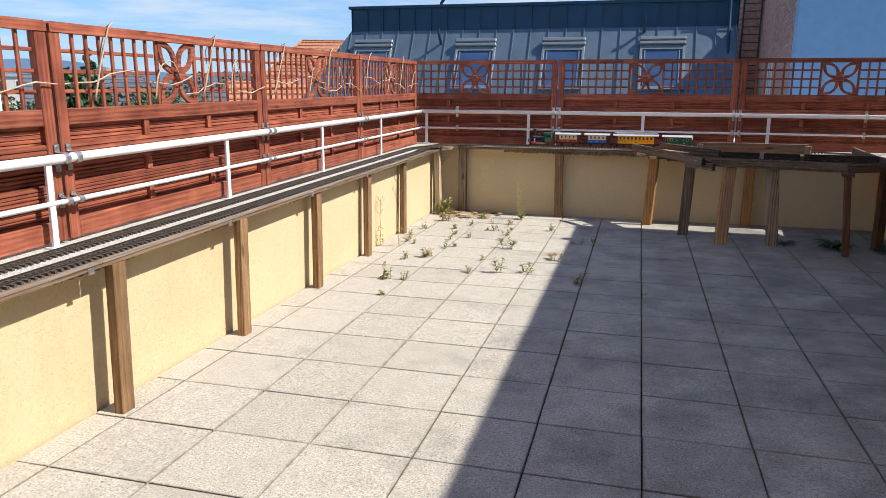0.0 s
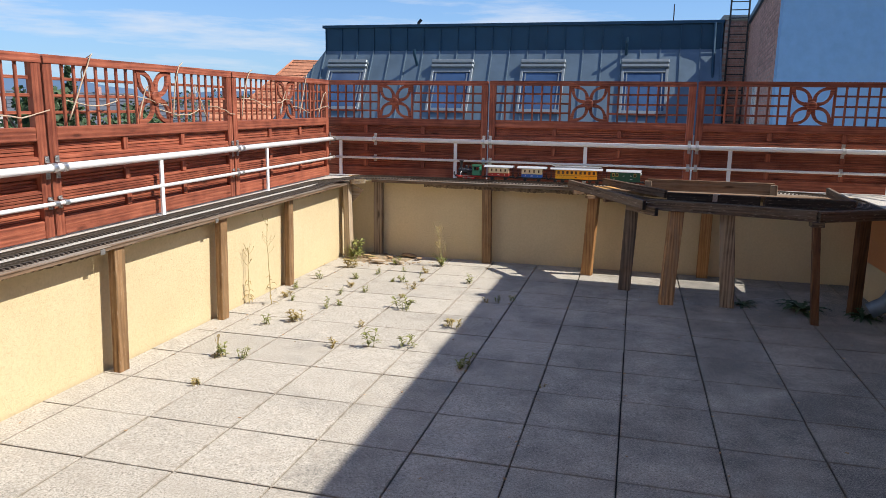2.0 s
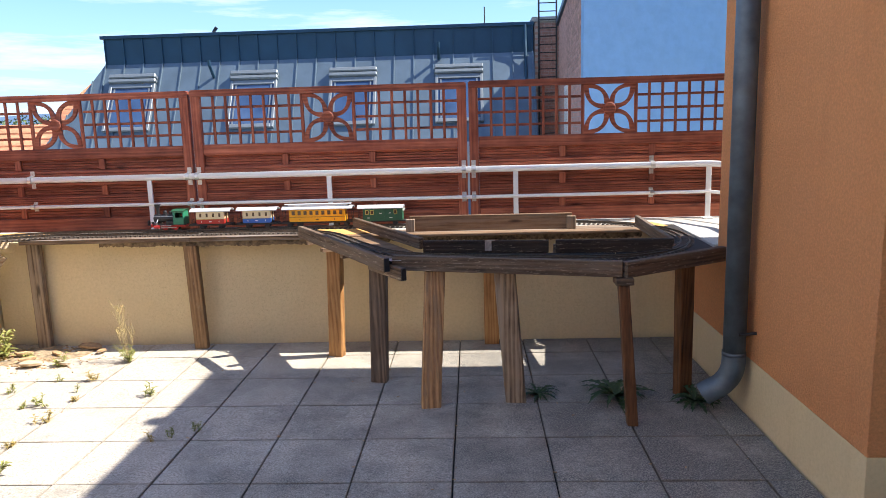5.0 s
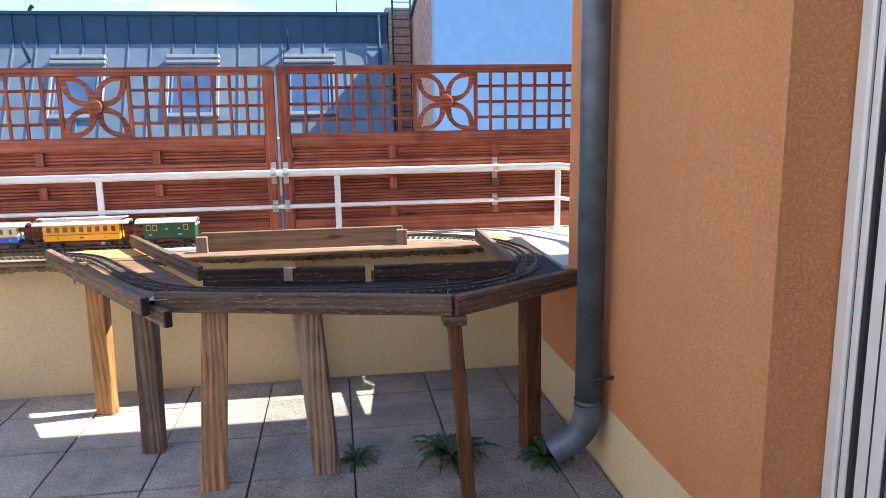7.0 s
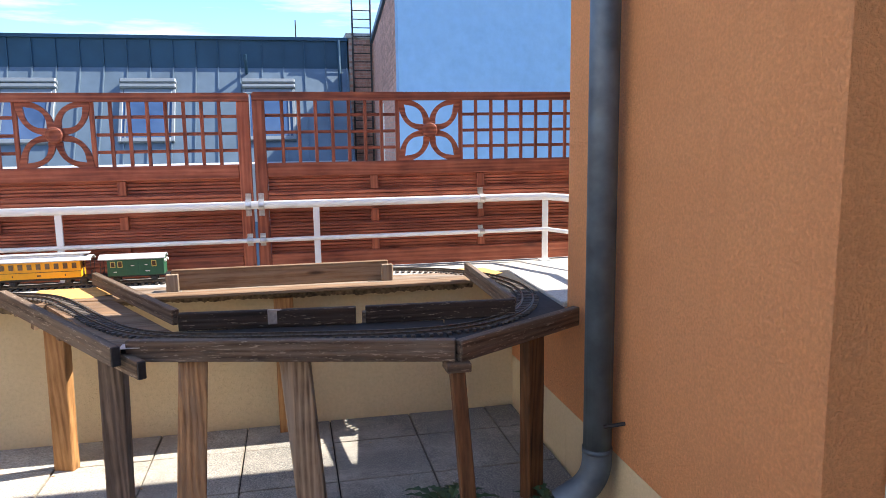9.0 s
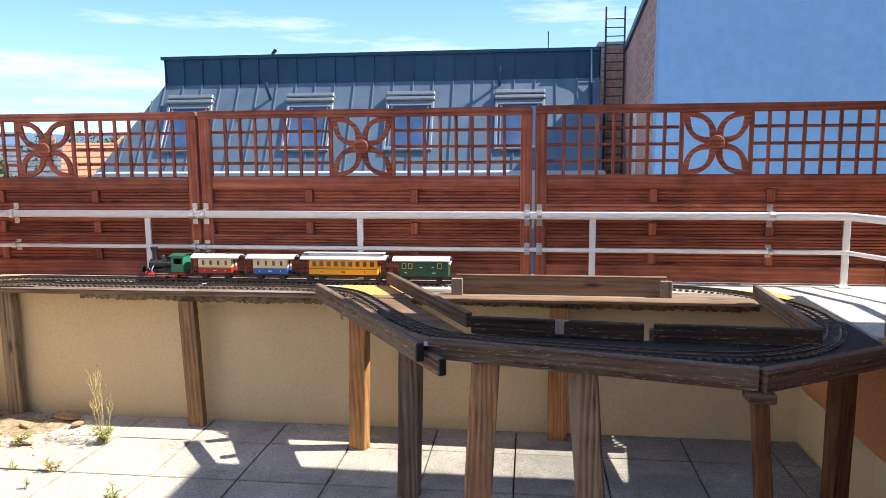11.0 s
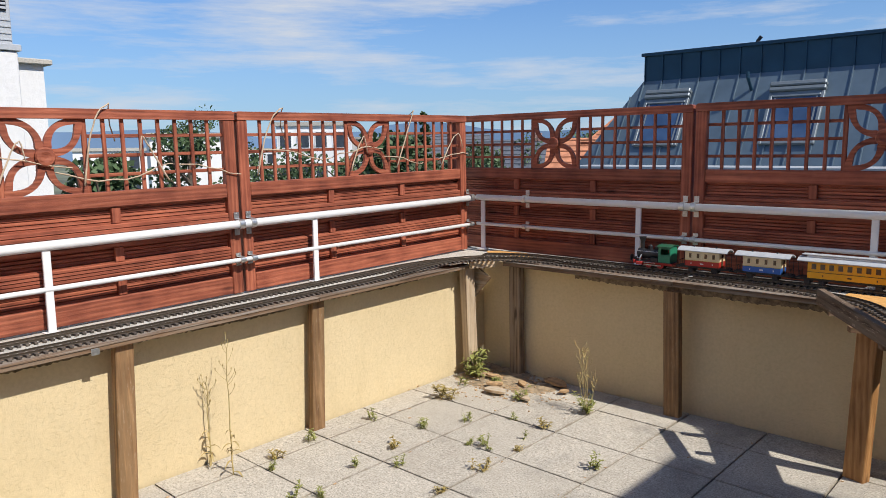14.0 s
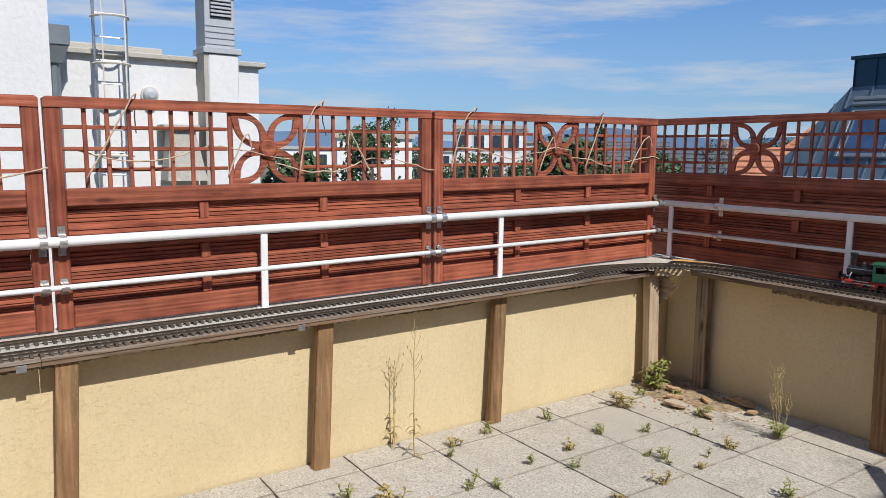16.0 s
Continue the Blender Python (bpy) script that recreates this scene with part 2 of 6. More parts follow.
M_AMBER_Z = wood("amber_post", (0.17, 0.072, 0.022), (0.33, 0.165, 0.058), (0.45, 0.245, 0.10), "z", 0.6, lines=0.2)
M_WARM_Z = wood("warm_brown_post", (0.11, 0.052, 0.020), (0.36, 0.195, 0.088), (0.55, 0.325, 0.15), "z", 0.7, (0.27, 0.175, 0.10), lines=0.24)
M_BROWN_Z = wood("dark_brown_post", (0.035, 0.014, 0.006), (0.110, 0.047, 0.018), (0.18, 0.083, 0.034), "z", 0.6)
M_BEAM_X = wood("dark_tarred_beam", (0.022, 0.013, 0.008), (0.100, 0.063, 0.038), (0.20, 0.135, 0.085), "x", 0.7, (0.155, 0.118, 0.085), wear=0.6, lines=0.24)
M_TAR_X = wood("black_tarred_beam", (0.009, 0.006, 0.004), (0.030, 0.019, 0.012), (0.062, 0.040, 0.026), "x", 0.65, (0.045, 0.032, 0.023), wear=0.45)
M_DECK = plain("tarred_roofing_felt", (0.016, 0.014, 0.013), 0.85, 0, 0.4, 40, 0.3)
M_BROWN_X = wood("brown_plank", (0.055, 0.028, 0.014), (0.185, 0.105, 0.055), (0.31, 0.19, 0.105), "x", 0.75, (0.22, 0.15, 0.095))
M_BROWN_Y = wood("brown_plank_along", (0.055, 0.030, 0.016), (0.20, 0.120, 0.068), (0.34, 0.22, 0.13), "y", 0.75, (0.25, 0.185, 0.13), low=0.8, high=1.0)
M_PALE_X = wood("pale_plank", (0.26, 0.17, 0.09), (0.42, 0.30, 0.175), (0.56, 0.42, 0.27), "x", 0.75, (0.42, 0.36, 0.28))
M_YELLOW_WALL = stucco("yellow_render", (0.665, 0.54, 0.328), 62, 0.36, (0.47, 0.37, 0.20), 0.42, 0.006, pits=(0.34, 0.46))
M_ORANGE_WALL = stucco("orange_render", (0.90, 0.41, 0.17), 95, 0.85, (0.66, 0.26, 0.10), 0.3, 0.007, 0.84)
M_WHITE_WALL = stucco("white_render", (0.70, 0.70, 0.69), 22, 0.25, (0.56, 0.545, 0.52), 0.22, 0.006, 0.97)
M_BLUE_WALL = stucco("pale_blue_render", (0.27, 0.465, 0.70), 6, 0.2, (0.34, 0.52, 0.72), 0.4)
M_TILE = slab_mat()
M_JOINT = plain("mossy_joint", (0.030, 0.026, 0.019), 0.95, 0, 0.5, 60, 0.4)
M_CAP = concrete("coping_concrete", (0.50, 0.472, 0.415), (0.25, 0.232, 0.195), (0.18, 0.168, 0.145), 110)
M_WHITE = plain("white_lacquer", (0.80, 0.80, 0.78), 0.35, 0, 0.04, 12, 0.03)
M_WINDOW = plain("pale_window_plastic", (0.62, 0.66, 0.65), 0.4, 0, 0.05, 12, 0.03)
M_GALV = plain("galvanised_steel", (0.58, 0.58, 0.56), 0.38, 0.9, 0.2, 60, 0.1)
M_ZINC = plain("weathered_zinc", (0.095, 0.130, 0.160), 0.52, 0.3, 0.35, 9, 0.08)
M_ROOFMETAL = plain("standing_seam_zinc", (0.125, 0.175, 0.215), 0.42, 0.45, 0.14, 1.6, 0.02, low=0.9, high=1.1)
M_FASCIA = plain("dark_zinc_fascia", (0.020, 0.066, 0.110), 0.5, 0.3, 0.15, 1.2, 0.02, low=0.92, high=1.08)
M_BRICK = plain("far_brick", (0.52, 0.29, 0.23), 0.9, 0, 0.3, 9, 0.2, low=0.8, high=1.15)
M_MORTAR = plain("mortar", (0.46, 0.39, 0.34), 0.95, 0, 0.2, 20, 0.2)
M_IRON = plain("dark_iron", (0.05, 0.045, 0.045), 0.6, 0.5, 0.3, 30, 0.1)
M_STEEL = plain("track_rail_metal", (0.13, 0.105, 0.08), 0.42, 0.7, 0.3, 80, 0.05)
M_TIE = plain("black_brown_plastic_sleeper", (0.075, 0.060, 0.048), 0.75, 0, 0.4, 80, 0.1, low=0.7, high=1.6)
M_SHUTTER = plain("grey_roller_shutter", (0.19, 0.22, 0.24), 0.45, 0.3, 0.08, 8, 0.02)
M_ROOFTILE = plain("orange_roof_tile", (0.44, 0.18, 0.095), 0.85, 0, 0.28, 2.5, 0.2, low=0.85, high=1.1)
M_SLATE = plain("dark_slate_roof", (0.10, 0.11, 0.13), 0.7, 0, 0.25, 2.5, 0.2)
M_PLASTER = plain("pale_house_plaster", (0.70, 0.65, 0.57), 0.9, 0, 0.08, 1.2, 0.1, low=0.85, high=1.1)
M_WPLASTER = plain("white_house_plaster", (0.80, 0.79, 0.77), 0.9, 0, 0.06, 1.2, 0.1)
M_DARKPANE = plain("dark_far_window", (0.05, 0.06, 0.075), 0.15, 0, 0.2, 3, 0)
M_GROUND = plain("distant_ground", (0.13, 0.14, 0.09), 0.95, 0, 0.5, 0.03, 0)
# blue aerial haze is put into the hills' base colour
M_HILL = plain("haze_blue_hill", (0.17, 0.26, 0.40), 1.0, 0, 0.15, 0.004, 0, 0.0)
M_LEAF = plain("tree_leaf", (0.060, 0.100, 0.038), 0.7, 0, 0.5, 0.7, 0)
M_BARK = plain("bark", (0.12, 0.085, 0.06), 0.9, 0, 0.3, 4, 0.3)
M_WEED = plain("weed_green", (0.235, 0.245, 0.062), 0.65, 0, 0.35, 25, 0)
M_WEED_DRY = plain("yellowed_weed", (0.34, 0.26, 0.085), 0.75, 0, 0.35, 25, 0)
M_WEED_DARK = plain("dandelion_green", (0.034, 0.070, 0.022), 0.6, 0, 0.35, 25, 0)
M_DRY = plain("dry_stalk", (0.40, 0.31, 0.13), 0.8, 0, 0.3, 40, 0)
M_SEED = plain("dry_seed_head", (0.36, 0.27, 0.11), 0.85, 0, 0.3, 40, 0)
M_FLOWER = plain("dandelion_yellow", (0.80, 0.55, 0.02), 0.7, 0, 0.15, 60, 0)
M_DIRT = plain("crumbled_soil", (0.30, 0.225, 0.14), 0.95, 0, 0.5, 30, 0.6)
M_BARKCHIP = plain("broken_bark", (0.42, 0.27, 0.14), 0.9, 0, 0.45, 35, 0.5)
M_ROPE = plain("pale_vine", (0.50, 0.385, 0.27), 0.85, 0, 0.25, 60, 0.4)
M_BLACK = plain("black_plastic", (0.018, 0.018, 0.020), 0.45, 0, 0.3, 60, 0)
M_LGREEN = plain("green_engine_paint", (0.020, 0.190, 0.105), 0.38, 0, 0.08, 60, 0)
M_VGREEN = plain("dark_green_van_paint", (0.018, 0.095, 0.048), 0.45, 0, 0.08, 60, 0)
M_TRED = plain("red_paint", (0.42, 0.028, 0.020), 0.4, 0, 0.06, 60, 0)
M_TBLUE = plain("blue_paint", (0.022, 0.115, 0.42), 0.4, 0, 0.06, 60, 0)
M_TCREAM = plain("cream_paint", (0.74, 0.62, 0.37), 0.45, 0, 0.05, 60, 0)
M_TYELLOW = plain("yellow_coach_paint", (0.80, 0.38, 0.012), 0.4, 0, 0.05, 60, 0)
M_TROOF = plain("grey_toy_roof", (0.42, 0.44, 0.46), 0.45, 0, 0.08, 40, 0)
M_TWIN = plain("toy_window", (0.10, 0.06, 0.035), 0.2, 0, 0.3, 60, 0)
M_GOLD = plain("yellow_lining", (0.66, 0.52, 0.12), 0.5, 0, 0.05, 60, 0)
M_LETTER = plain("white_marking", (0.75, 0.74, 0.70), 0.5, 0, 0.03, 60, 0)
M_GASKET = plain("black_gasket", (0.02, 0.022, 0.026), 0.5, 0, 0.2, 40, 0)


def glass(name, tint=(0.75, 0.82, 0.85)):
    m, n, l, b = base_mat(name, 0.03)
    b.inputs["Base Color"].default_value = (*tint, 1)
    b.inputs["Transmission Weight"].default_value = 1.0
    b.inputs["IOR"].default_value = 1.45
    return m


def mirror_pane(name):
    m, n, l, b = base_mat(name, 0.04, 0.0, 0.9)
    c = noise_node(n, l, coords(n, l), 1.3, 2)
    # blue of the mirrored sky is painted into the pane's base colour
    l.new(ramp(n, l, c, [(0.3, (0.035, 0.065, 0.13)), (0.7, (0.06, 0.11, 0.21))]), b.inputs["Base Color"])
    return m


M_GLASS = glass("clear_glass")
M_SKYPANE = mirror_pane("sky_tinted_roof_glass")


# ---- mesh helpers ----
class Shape:
    def __init__(self):
        self.v, self.f = [], []

    def add(self, verts, faces, m=None):
        k = len(self.v)
        self.v += [tuple(m @ Vector(p)) if m else tuple(p) for p in verts]
        self.f += [tuple(k + i for i in f) for f in faces]
        return self

    def box(self, lo, hi, c=0.0, m=None):
        """A box from corner to corner with edges cut by c."""
        x, y, z = lo
        X, Y, Z = hi
        if c <= 0:
            return self.add([(x, y, z), (X, y, z), (X, Y, z), (x, Y, z), (x, y, Z), (X, y, Z), (X, Y, Z), (x, Y, Z)],
                            [(3, 2, 1, 0), (4, 5, 6, 7), (0, 1, 5, 4), (1, 2, 6, 5), (2, 3, 7, 6), (3, 0, 4, 7)], m)
        v = []
        for sz in (0, 1):
            for sx, sy in ((0, 0), (1, 0), (1, 1), (0, 1)):
                px, py, pz = (X if sx else x), (Y if sy else y), (Z if sz else z)
                dx, dy, dz = (-c if sx else c), (-c if sy else c), (-c if sz else c)
                v += [(px, py + dy, pz + dz), (px + dx, py, pz + dz), (px + dx, py + dy, pz)]
        i = lambda k, a: 3 * k + a
        f = [(i(3, 2), i(2, 2), i(1, 2), i(0, 2)), (i(4, 2), i(5, 2), i(6, 2), i(7, 2)),
             (i(0, 1), i(1, 1), i(5, 1), i(4, 1)), (i(2, 1), i(3, 1), i(7, 1), i(6, 1)),
             (i(1, 0), i(2, 0), i(6, 0), i(5, 0)), (i(3, 0), i(0, 0), i(4, 0), i(7, 0))]
        for a, b in ((0, 1), (2, 3)):
            f += [(i(a, 2), i(b, 2), i(b, 1), i(a, 1)), (i(b + 4, 2), i(a + 4, 2), i(a + 4, 1), i(b + 4, 1))]
        for a, b in ((1, 2), (3, 0)):
            f += [(i(a, 2), i(b, 2), i(b, 0), i(a, 0)), (i(b + 4, 2), i(a + 4, 2), i(a + 4, 0), i(b + 4, 0))]
        for k in range(4):
            f += [(i(k, 0), i(k, 1), i(k + 4, 1), i(k + 4, 0)) if k in (0, 2) else (i(k, 1), i(k, 0), i(k + 4, 0), i(k + 4, 1))]
            f += [(i(k, 0), i(k, 2), i(k, 1)) if k in (0, 2) else (i(k, 1), i(k, 2), i(k, 0))]
            f += [(i(k + 4, 0), i(k + 4, 1), i(k + 4, 2)) if k in (0, 2) else (i(k + 4, 1), i(k + 4, 0), i(k + 4, 2))]
        return self.add(v, f, m)

    def tube(self, pts, r, n=8, caps=True, m=None):
        """A round bar along points; r one radius or one a point."""
        pts = [Vector(p) for p in pts]
        rs = r if isinstance(r, (list, tuple)) else [r] * len(pts)
        v, f = [], []
        side = None
        for k, p in enumerate(pts):
            d = (pts[min(k + 1, len(pts) - 1)] - pts[max(k - 1, 0)]).normalized()
            if side is None:
                side = d.orthogonal().normalized()
            side = (side - d * side.dot(d))
            side = side.normalized() if side.length > 1e-6 else d.orthogonal().normalized()
            up = d.cross(side)
            v += [p + rs[k] * (math.cos(a) * side + math.sin(a) * up) for a in (2 * math.pi * j / n for j in range(n))]
        for k in range(len(pts) - 1):
            f += [(k * n + j, k * n + (j + 1) % n, (k + 1) * n + (j + 1) % n, (k + 1) * n + j) for j in range(n)]
        if caps:
            f += [tuple(reversed(range(n))), tuple(range((len(pts) - 1) * n, len(pts) * n))]
        return self.add(v, f, m)

    def prism(self, poly, lo, hi, axis="y", m=None):
        """A flat outline pushed along an axis."""
        k = len(poly)
        put = {"y": lambda a, b, t: (a, t, b), "z": lambda a, b, t: (a, b, t), "x": lambda a, b, t: (t, a, b)}[axis]
        v = [put(a, b, lo) for a, b in poly] + [put(a, b, hi) for a, b in poly]
        f = [tuple(range(k)), tuple(reversed(range(k, 2 * k)))] + [(j, k + j, k + (j + 1) % k, (j + 1) % k) for j in range(k)]
        return self.add(v, f, m)

    def mesh(self, name, mat, smooth=False):
        me = bpy.data.meshes.new(name)
        me.from_pydata([tuple(p) for p in self.v], [], self.f)
        bm = bmesh.new()
        bm.from_mesh(me)
        bmesh.ops.recalc_face_normals(bm, faces=bm.faces)
        bm.to_mesh(me)
        bm.free()
        me.materials.append(mat)
        if smooth:
            me.shade_smooth()
        return me


def part(name, shape, mat, parent=None, label="", smooth=False):
    me = shape.mesh(name, mat, smooth) if isinstance(shape, Shape) else shape
    ob = new(name, me)
    if parent:
        ob.parent = parent
    return tagged(ob, label)


def thing(name, label, category, group="", kind="", at=None):
    ob = new(name)
    ob.empty_display_size = 0.1
    if at is not None:
        ob.matrix_basis = at
    return tagged(ob, label, category, group, kind)


def B(lo, hi, c=0.0):
    return Shape().box(lo, hi, c)


def plank(a, b, z0, z1, thick, c=0.003):
    """A plank on edge from a to b (x, y), in its own mesh and pose: returns shape and pose."""
    a, b = Vector((*a, 0)), Vector((*b, 0))
    d = b - a
    return B((0, -thick / 2, 0), (d.length, thick / 2, z1 - z0), c), Matrix.Translation((a.x, a.y, z0)) @ Matrix.Rotation(math.atan2(d.y, d.x), 4, "Z")


rnd = random.Random(7)
SLOPE = 0.0135                       # the parapet on the window-less side falls gently towards the start


def left_z(y):
    return -0.003 - SLOPE * (8.1 - y)


# the sunny parapet and all that stands on it run a little out of square with the slabs
SKEW = 0.7
LEAN = math.tan(radians(SKEW))
LEFT = Matrix.Translation((-2.3, 7.2, 0)) @ Matrix.Rotation(radians(SKEW), 4, "Z") @ Matrix.Translation((2.3, -7.2, 0))


# ---- structure ----
XL, XR, YB, YF = -2.215, 2.16, 7.89, -2.6
floor = part("floor", B((XL - 0.4, YF, -0.30), (XR + 0.4, YB + 0.4, -0.014)), M_JOINT)
tagged(floor, "roof terrace floor with mossy open joints between slabs", "floor", kind="structure")

# low parapets: rendered walls with a concrete coping
wall_west = thing("wall_west", "low yellow rendered parapet wall in sun", "wall", kind="structure", at=LEFT)
sh = Shape().prism([(YF, -0.2), (YB + 0.5, -0.2), (YB + 0.5, 0.685 + left_z(YB + 0.5)), (YF, 0.685 + left_z(YF))], XL - 0.36, XL, "x")
part("render", sh, M_YELLOW_WALL, wall_west)
sh = Shape().prism([(YF, 0.686 + left_z(YF)), (8.30, 0.686 + left_z(8.3)), (8.30, 0.712 + left_z(8.3)), (YF, 0.712 + left_z(YF))], XL - 0.38, XL - 0.02, "x")
part("coping", sh, M_CAP, wall_west, "pale weathered concrete coping")
wall_north = thing("wall_north", "low yellow rendered parapet wall in shade", "wall", kind="structure")
part("render", B((XL + 0.001, YB, -0.2), (XR + 0.5, YB + 0.45, 0.695)), M_YELLOW_WALL, wall_north)
part("coping", B((XL - 0.015, YB + 0.02, 0.696), (XR + 0.6, YB + 0.5, 0.722), 0.004), M_CAP, wall_north, "pale weathered concrete coping")
wall_east = thing("wall_east", "orange rendered house wall with yellow plinth", "wall", kind="structure")
YC, YR = 7.12, 5.63                    # house corner, window reveal
HH = 3.17                              # eaves
part("render", B((XR, YR, 0.27), (XR + 0.9, YC, HH)), M_ORANGE_WALL, wall_east)
part("plinth", B((XR + 0.001, YR, -0.2), (XR + 0.9, YC, 0.268)), M_YELLOW_WALL, wall_east, "yellow rendered plinth band")
part("render", B((XR, YC + 0.002, 0.27), (XR + 0.42, YB - 0.002, 0.695)), M_ORANGE_WALL, wall_east)
part("plinth", B((XR + 0.001, YC + 0.002, -0.2), (XR + 0.42, YB - 0.002, 0.268)), M_YELLOW_WALL, wall_east)
part("coping", B((XR - 0.02, YC + 0.004, 0.697), (XR + 0.5, YB + 0.018, 0.722), 0.004), M_CAP, wall_east, "pale weathered concrete coping")
part("render", B((XR, YR - 2.35, 2.25), (XR + 0.9, YR - 0.002, HH)), M_ORANGE_WALL, wall_east)
part("render", B((XR, YF, -0.2), (XR + 0.9, YR - 2.352, HH)), M_ORANGE_WALL, wall_east)
part("upper_render", B((XR + 0.902, YF, -0.2), (XR + 4.5, YC, HH)), M_ORANGE_WALL, wall_east)
wall_south = part("wall_south", B((XL - 0.36, YF - 0.3, -0.2), (XR + 0.9, YF - 0.002, HH)), M_ORANGE_WALL)
tagged(wall_south, "orange rendered house wall", "wall", kind="structure")
roof = thing("roof_overhang", "flat projecting roof edge of the house", "roof", kind="structure")
part("slab", B((XR + 0.01, YF, HH + 0.001), (XR + 4.6, YC + 0.25, HH + 0.05)), M_FASCIA, roof)
# unseen slope, added to cut skylight from the east on the terrace
part("pitched_roof", Shape().prism([(XR + 0.30, HH + 0.052), (XR + 4.6, HH + 0.052), (XR + 4.6, HH + 3.0)], YF, YC - 0.02, "y"), M_ROOFTILE, roof, "unseen added roof slope that blocks eastern sky light")

# tall sliding window set back in the house wall
window_1 = thing("window_1", "white sliding balcony window set in orange wall", "window", kind="structure")
x0 = XR + 0.155
y1, y0 = YR - 0.004, YR - 2.35
for name, lo, hi in (("frame_jamb", (x0, y1 - 0.042, 0.02), (x0 + 0.12, y1, 2.24)), ("frame_jamb", (x0, y0, 0.02), (x0 + 0.12, y0 + 0.065, 2.24)),
                     ("frame_head", (x0, y0 + 0.067, 2.27), (x0 + 0.12, y1 - 0.067, 2.24)), ("frame_sill", (x0, y0 + 0.067, 0.0), (x0 + 0.12, y1 - 0.067, 0.06))):
    part(name, B(lo, hi, 0.006), M_WINDOW, window_1)
for k, (a, b) in enumerate(((y1 - 1.16, y1 - 0.082), (y0 + 0.07, y1 - 1.10))):
    sx = x0 + 0.02 + 0.045 * k
    sash = part("sash", Shape().box((sx, b - 0.075, 0.065), (sx + 0.04, b, 2.165), 0.005).box((sx, a, 0.065), (sx + 0.04, a + 0.075, 2.165), 0.005)
                .box((sx, a + 0.076, 0.065), (sx + 0.04, b - 0.076, 0.15), 0.005).box((sx, a + 0.076, 2.09), (sx + 0.04, b - 0.076, 2.165), 0.005), M_WINDOW, window_1)
    part("sash_groove", B((sx - 0.001, b - 0.046, 0.08), (sx + 0.004, b - 0.041, 2.15)), M_GASKET, sash)
    pane = part("pane", B((sx + 0.014, a + 0.074, 0.148), (sx + 0.026, b - 0.074, 2.092)), M_GLASS, sash)
    pane.visible_shadow = False
    part("gasket", B((sx + 0.008, b - 0.0815, 0.15), (sx + 0.013, b - 0.074, 2.09)), M_GASKET, sash)
part("frame_bead", B((x0 + 0.006, y1 - 0.071, 0.065), (x0 + 0.10, y1 - 0.050, 2.16), 0.003), M_WINDOW, window_1)
for g in (0.0502, 0.0822):
    part("gasket", B((x0 + 0.012, y1 - g, 0.065), (x0 + 0.10, y1 - g + 0.008 + (0.003 if g > 0.06 else 0), 2.16)), M_GASKET, window_1)
part("room_back", B((x0 + 0.6, y0 - 0.2, -0.2), (x0 + 0.62, y1 + 0.0, 2.4)), M_WPLASTER, window_1)

# ---- downpipe ----
PX, PY = 2.085, 6.63
pipe = thing("downpipe", "grey zinc downpipe with elbow beside orange wall", "drainpipe")
part("pipe", Shape().tube([(PX, PY, 0.30), (PX, PY, HH - 0.02)], 0.05, 20), M_ZINC, pipe, smooth=True)
bend = [(PX - 0.14 * (1 - math.cos(a)), PY + 0.03 * (1 - math.cos(a)), 0.26 - 0.15 * math.sin(a)) for a in (radians(k * 9) for k in range(8))]
part("elbow", Shape().tube([(PX, PY, 0.31)] + bend + [(bend[-1][0] - 0.05, bend[-1][1] + 0.01, bend[-1][2] - 0.035)], 0.053, 20, False), M_ZINC, pipe, smooth=True)
for z in (0.30,):
    part("collar", Shape().tube([(PX, PY, z - 0.010), (PX, PY, z + 0.006)], 0.0537, 20), M_ZINC, pipe, smooth=True)
part("wall_bracket", Shape().tube([(PX, PY - 0.05, 0.40), (XR + 0.02, PY - 0.06, 0.41)], 0.007, 8), M_IRON, pipe)
part("wall_bracket", Shape().tube([(PX, PY - 0.05, 2.2), (XR + 0.02, PY - 0.06, 2.21)], 0.007, 8), M_IRON, pipe)


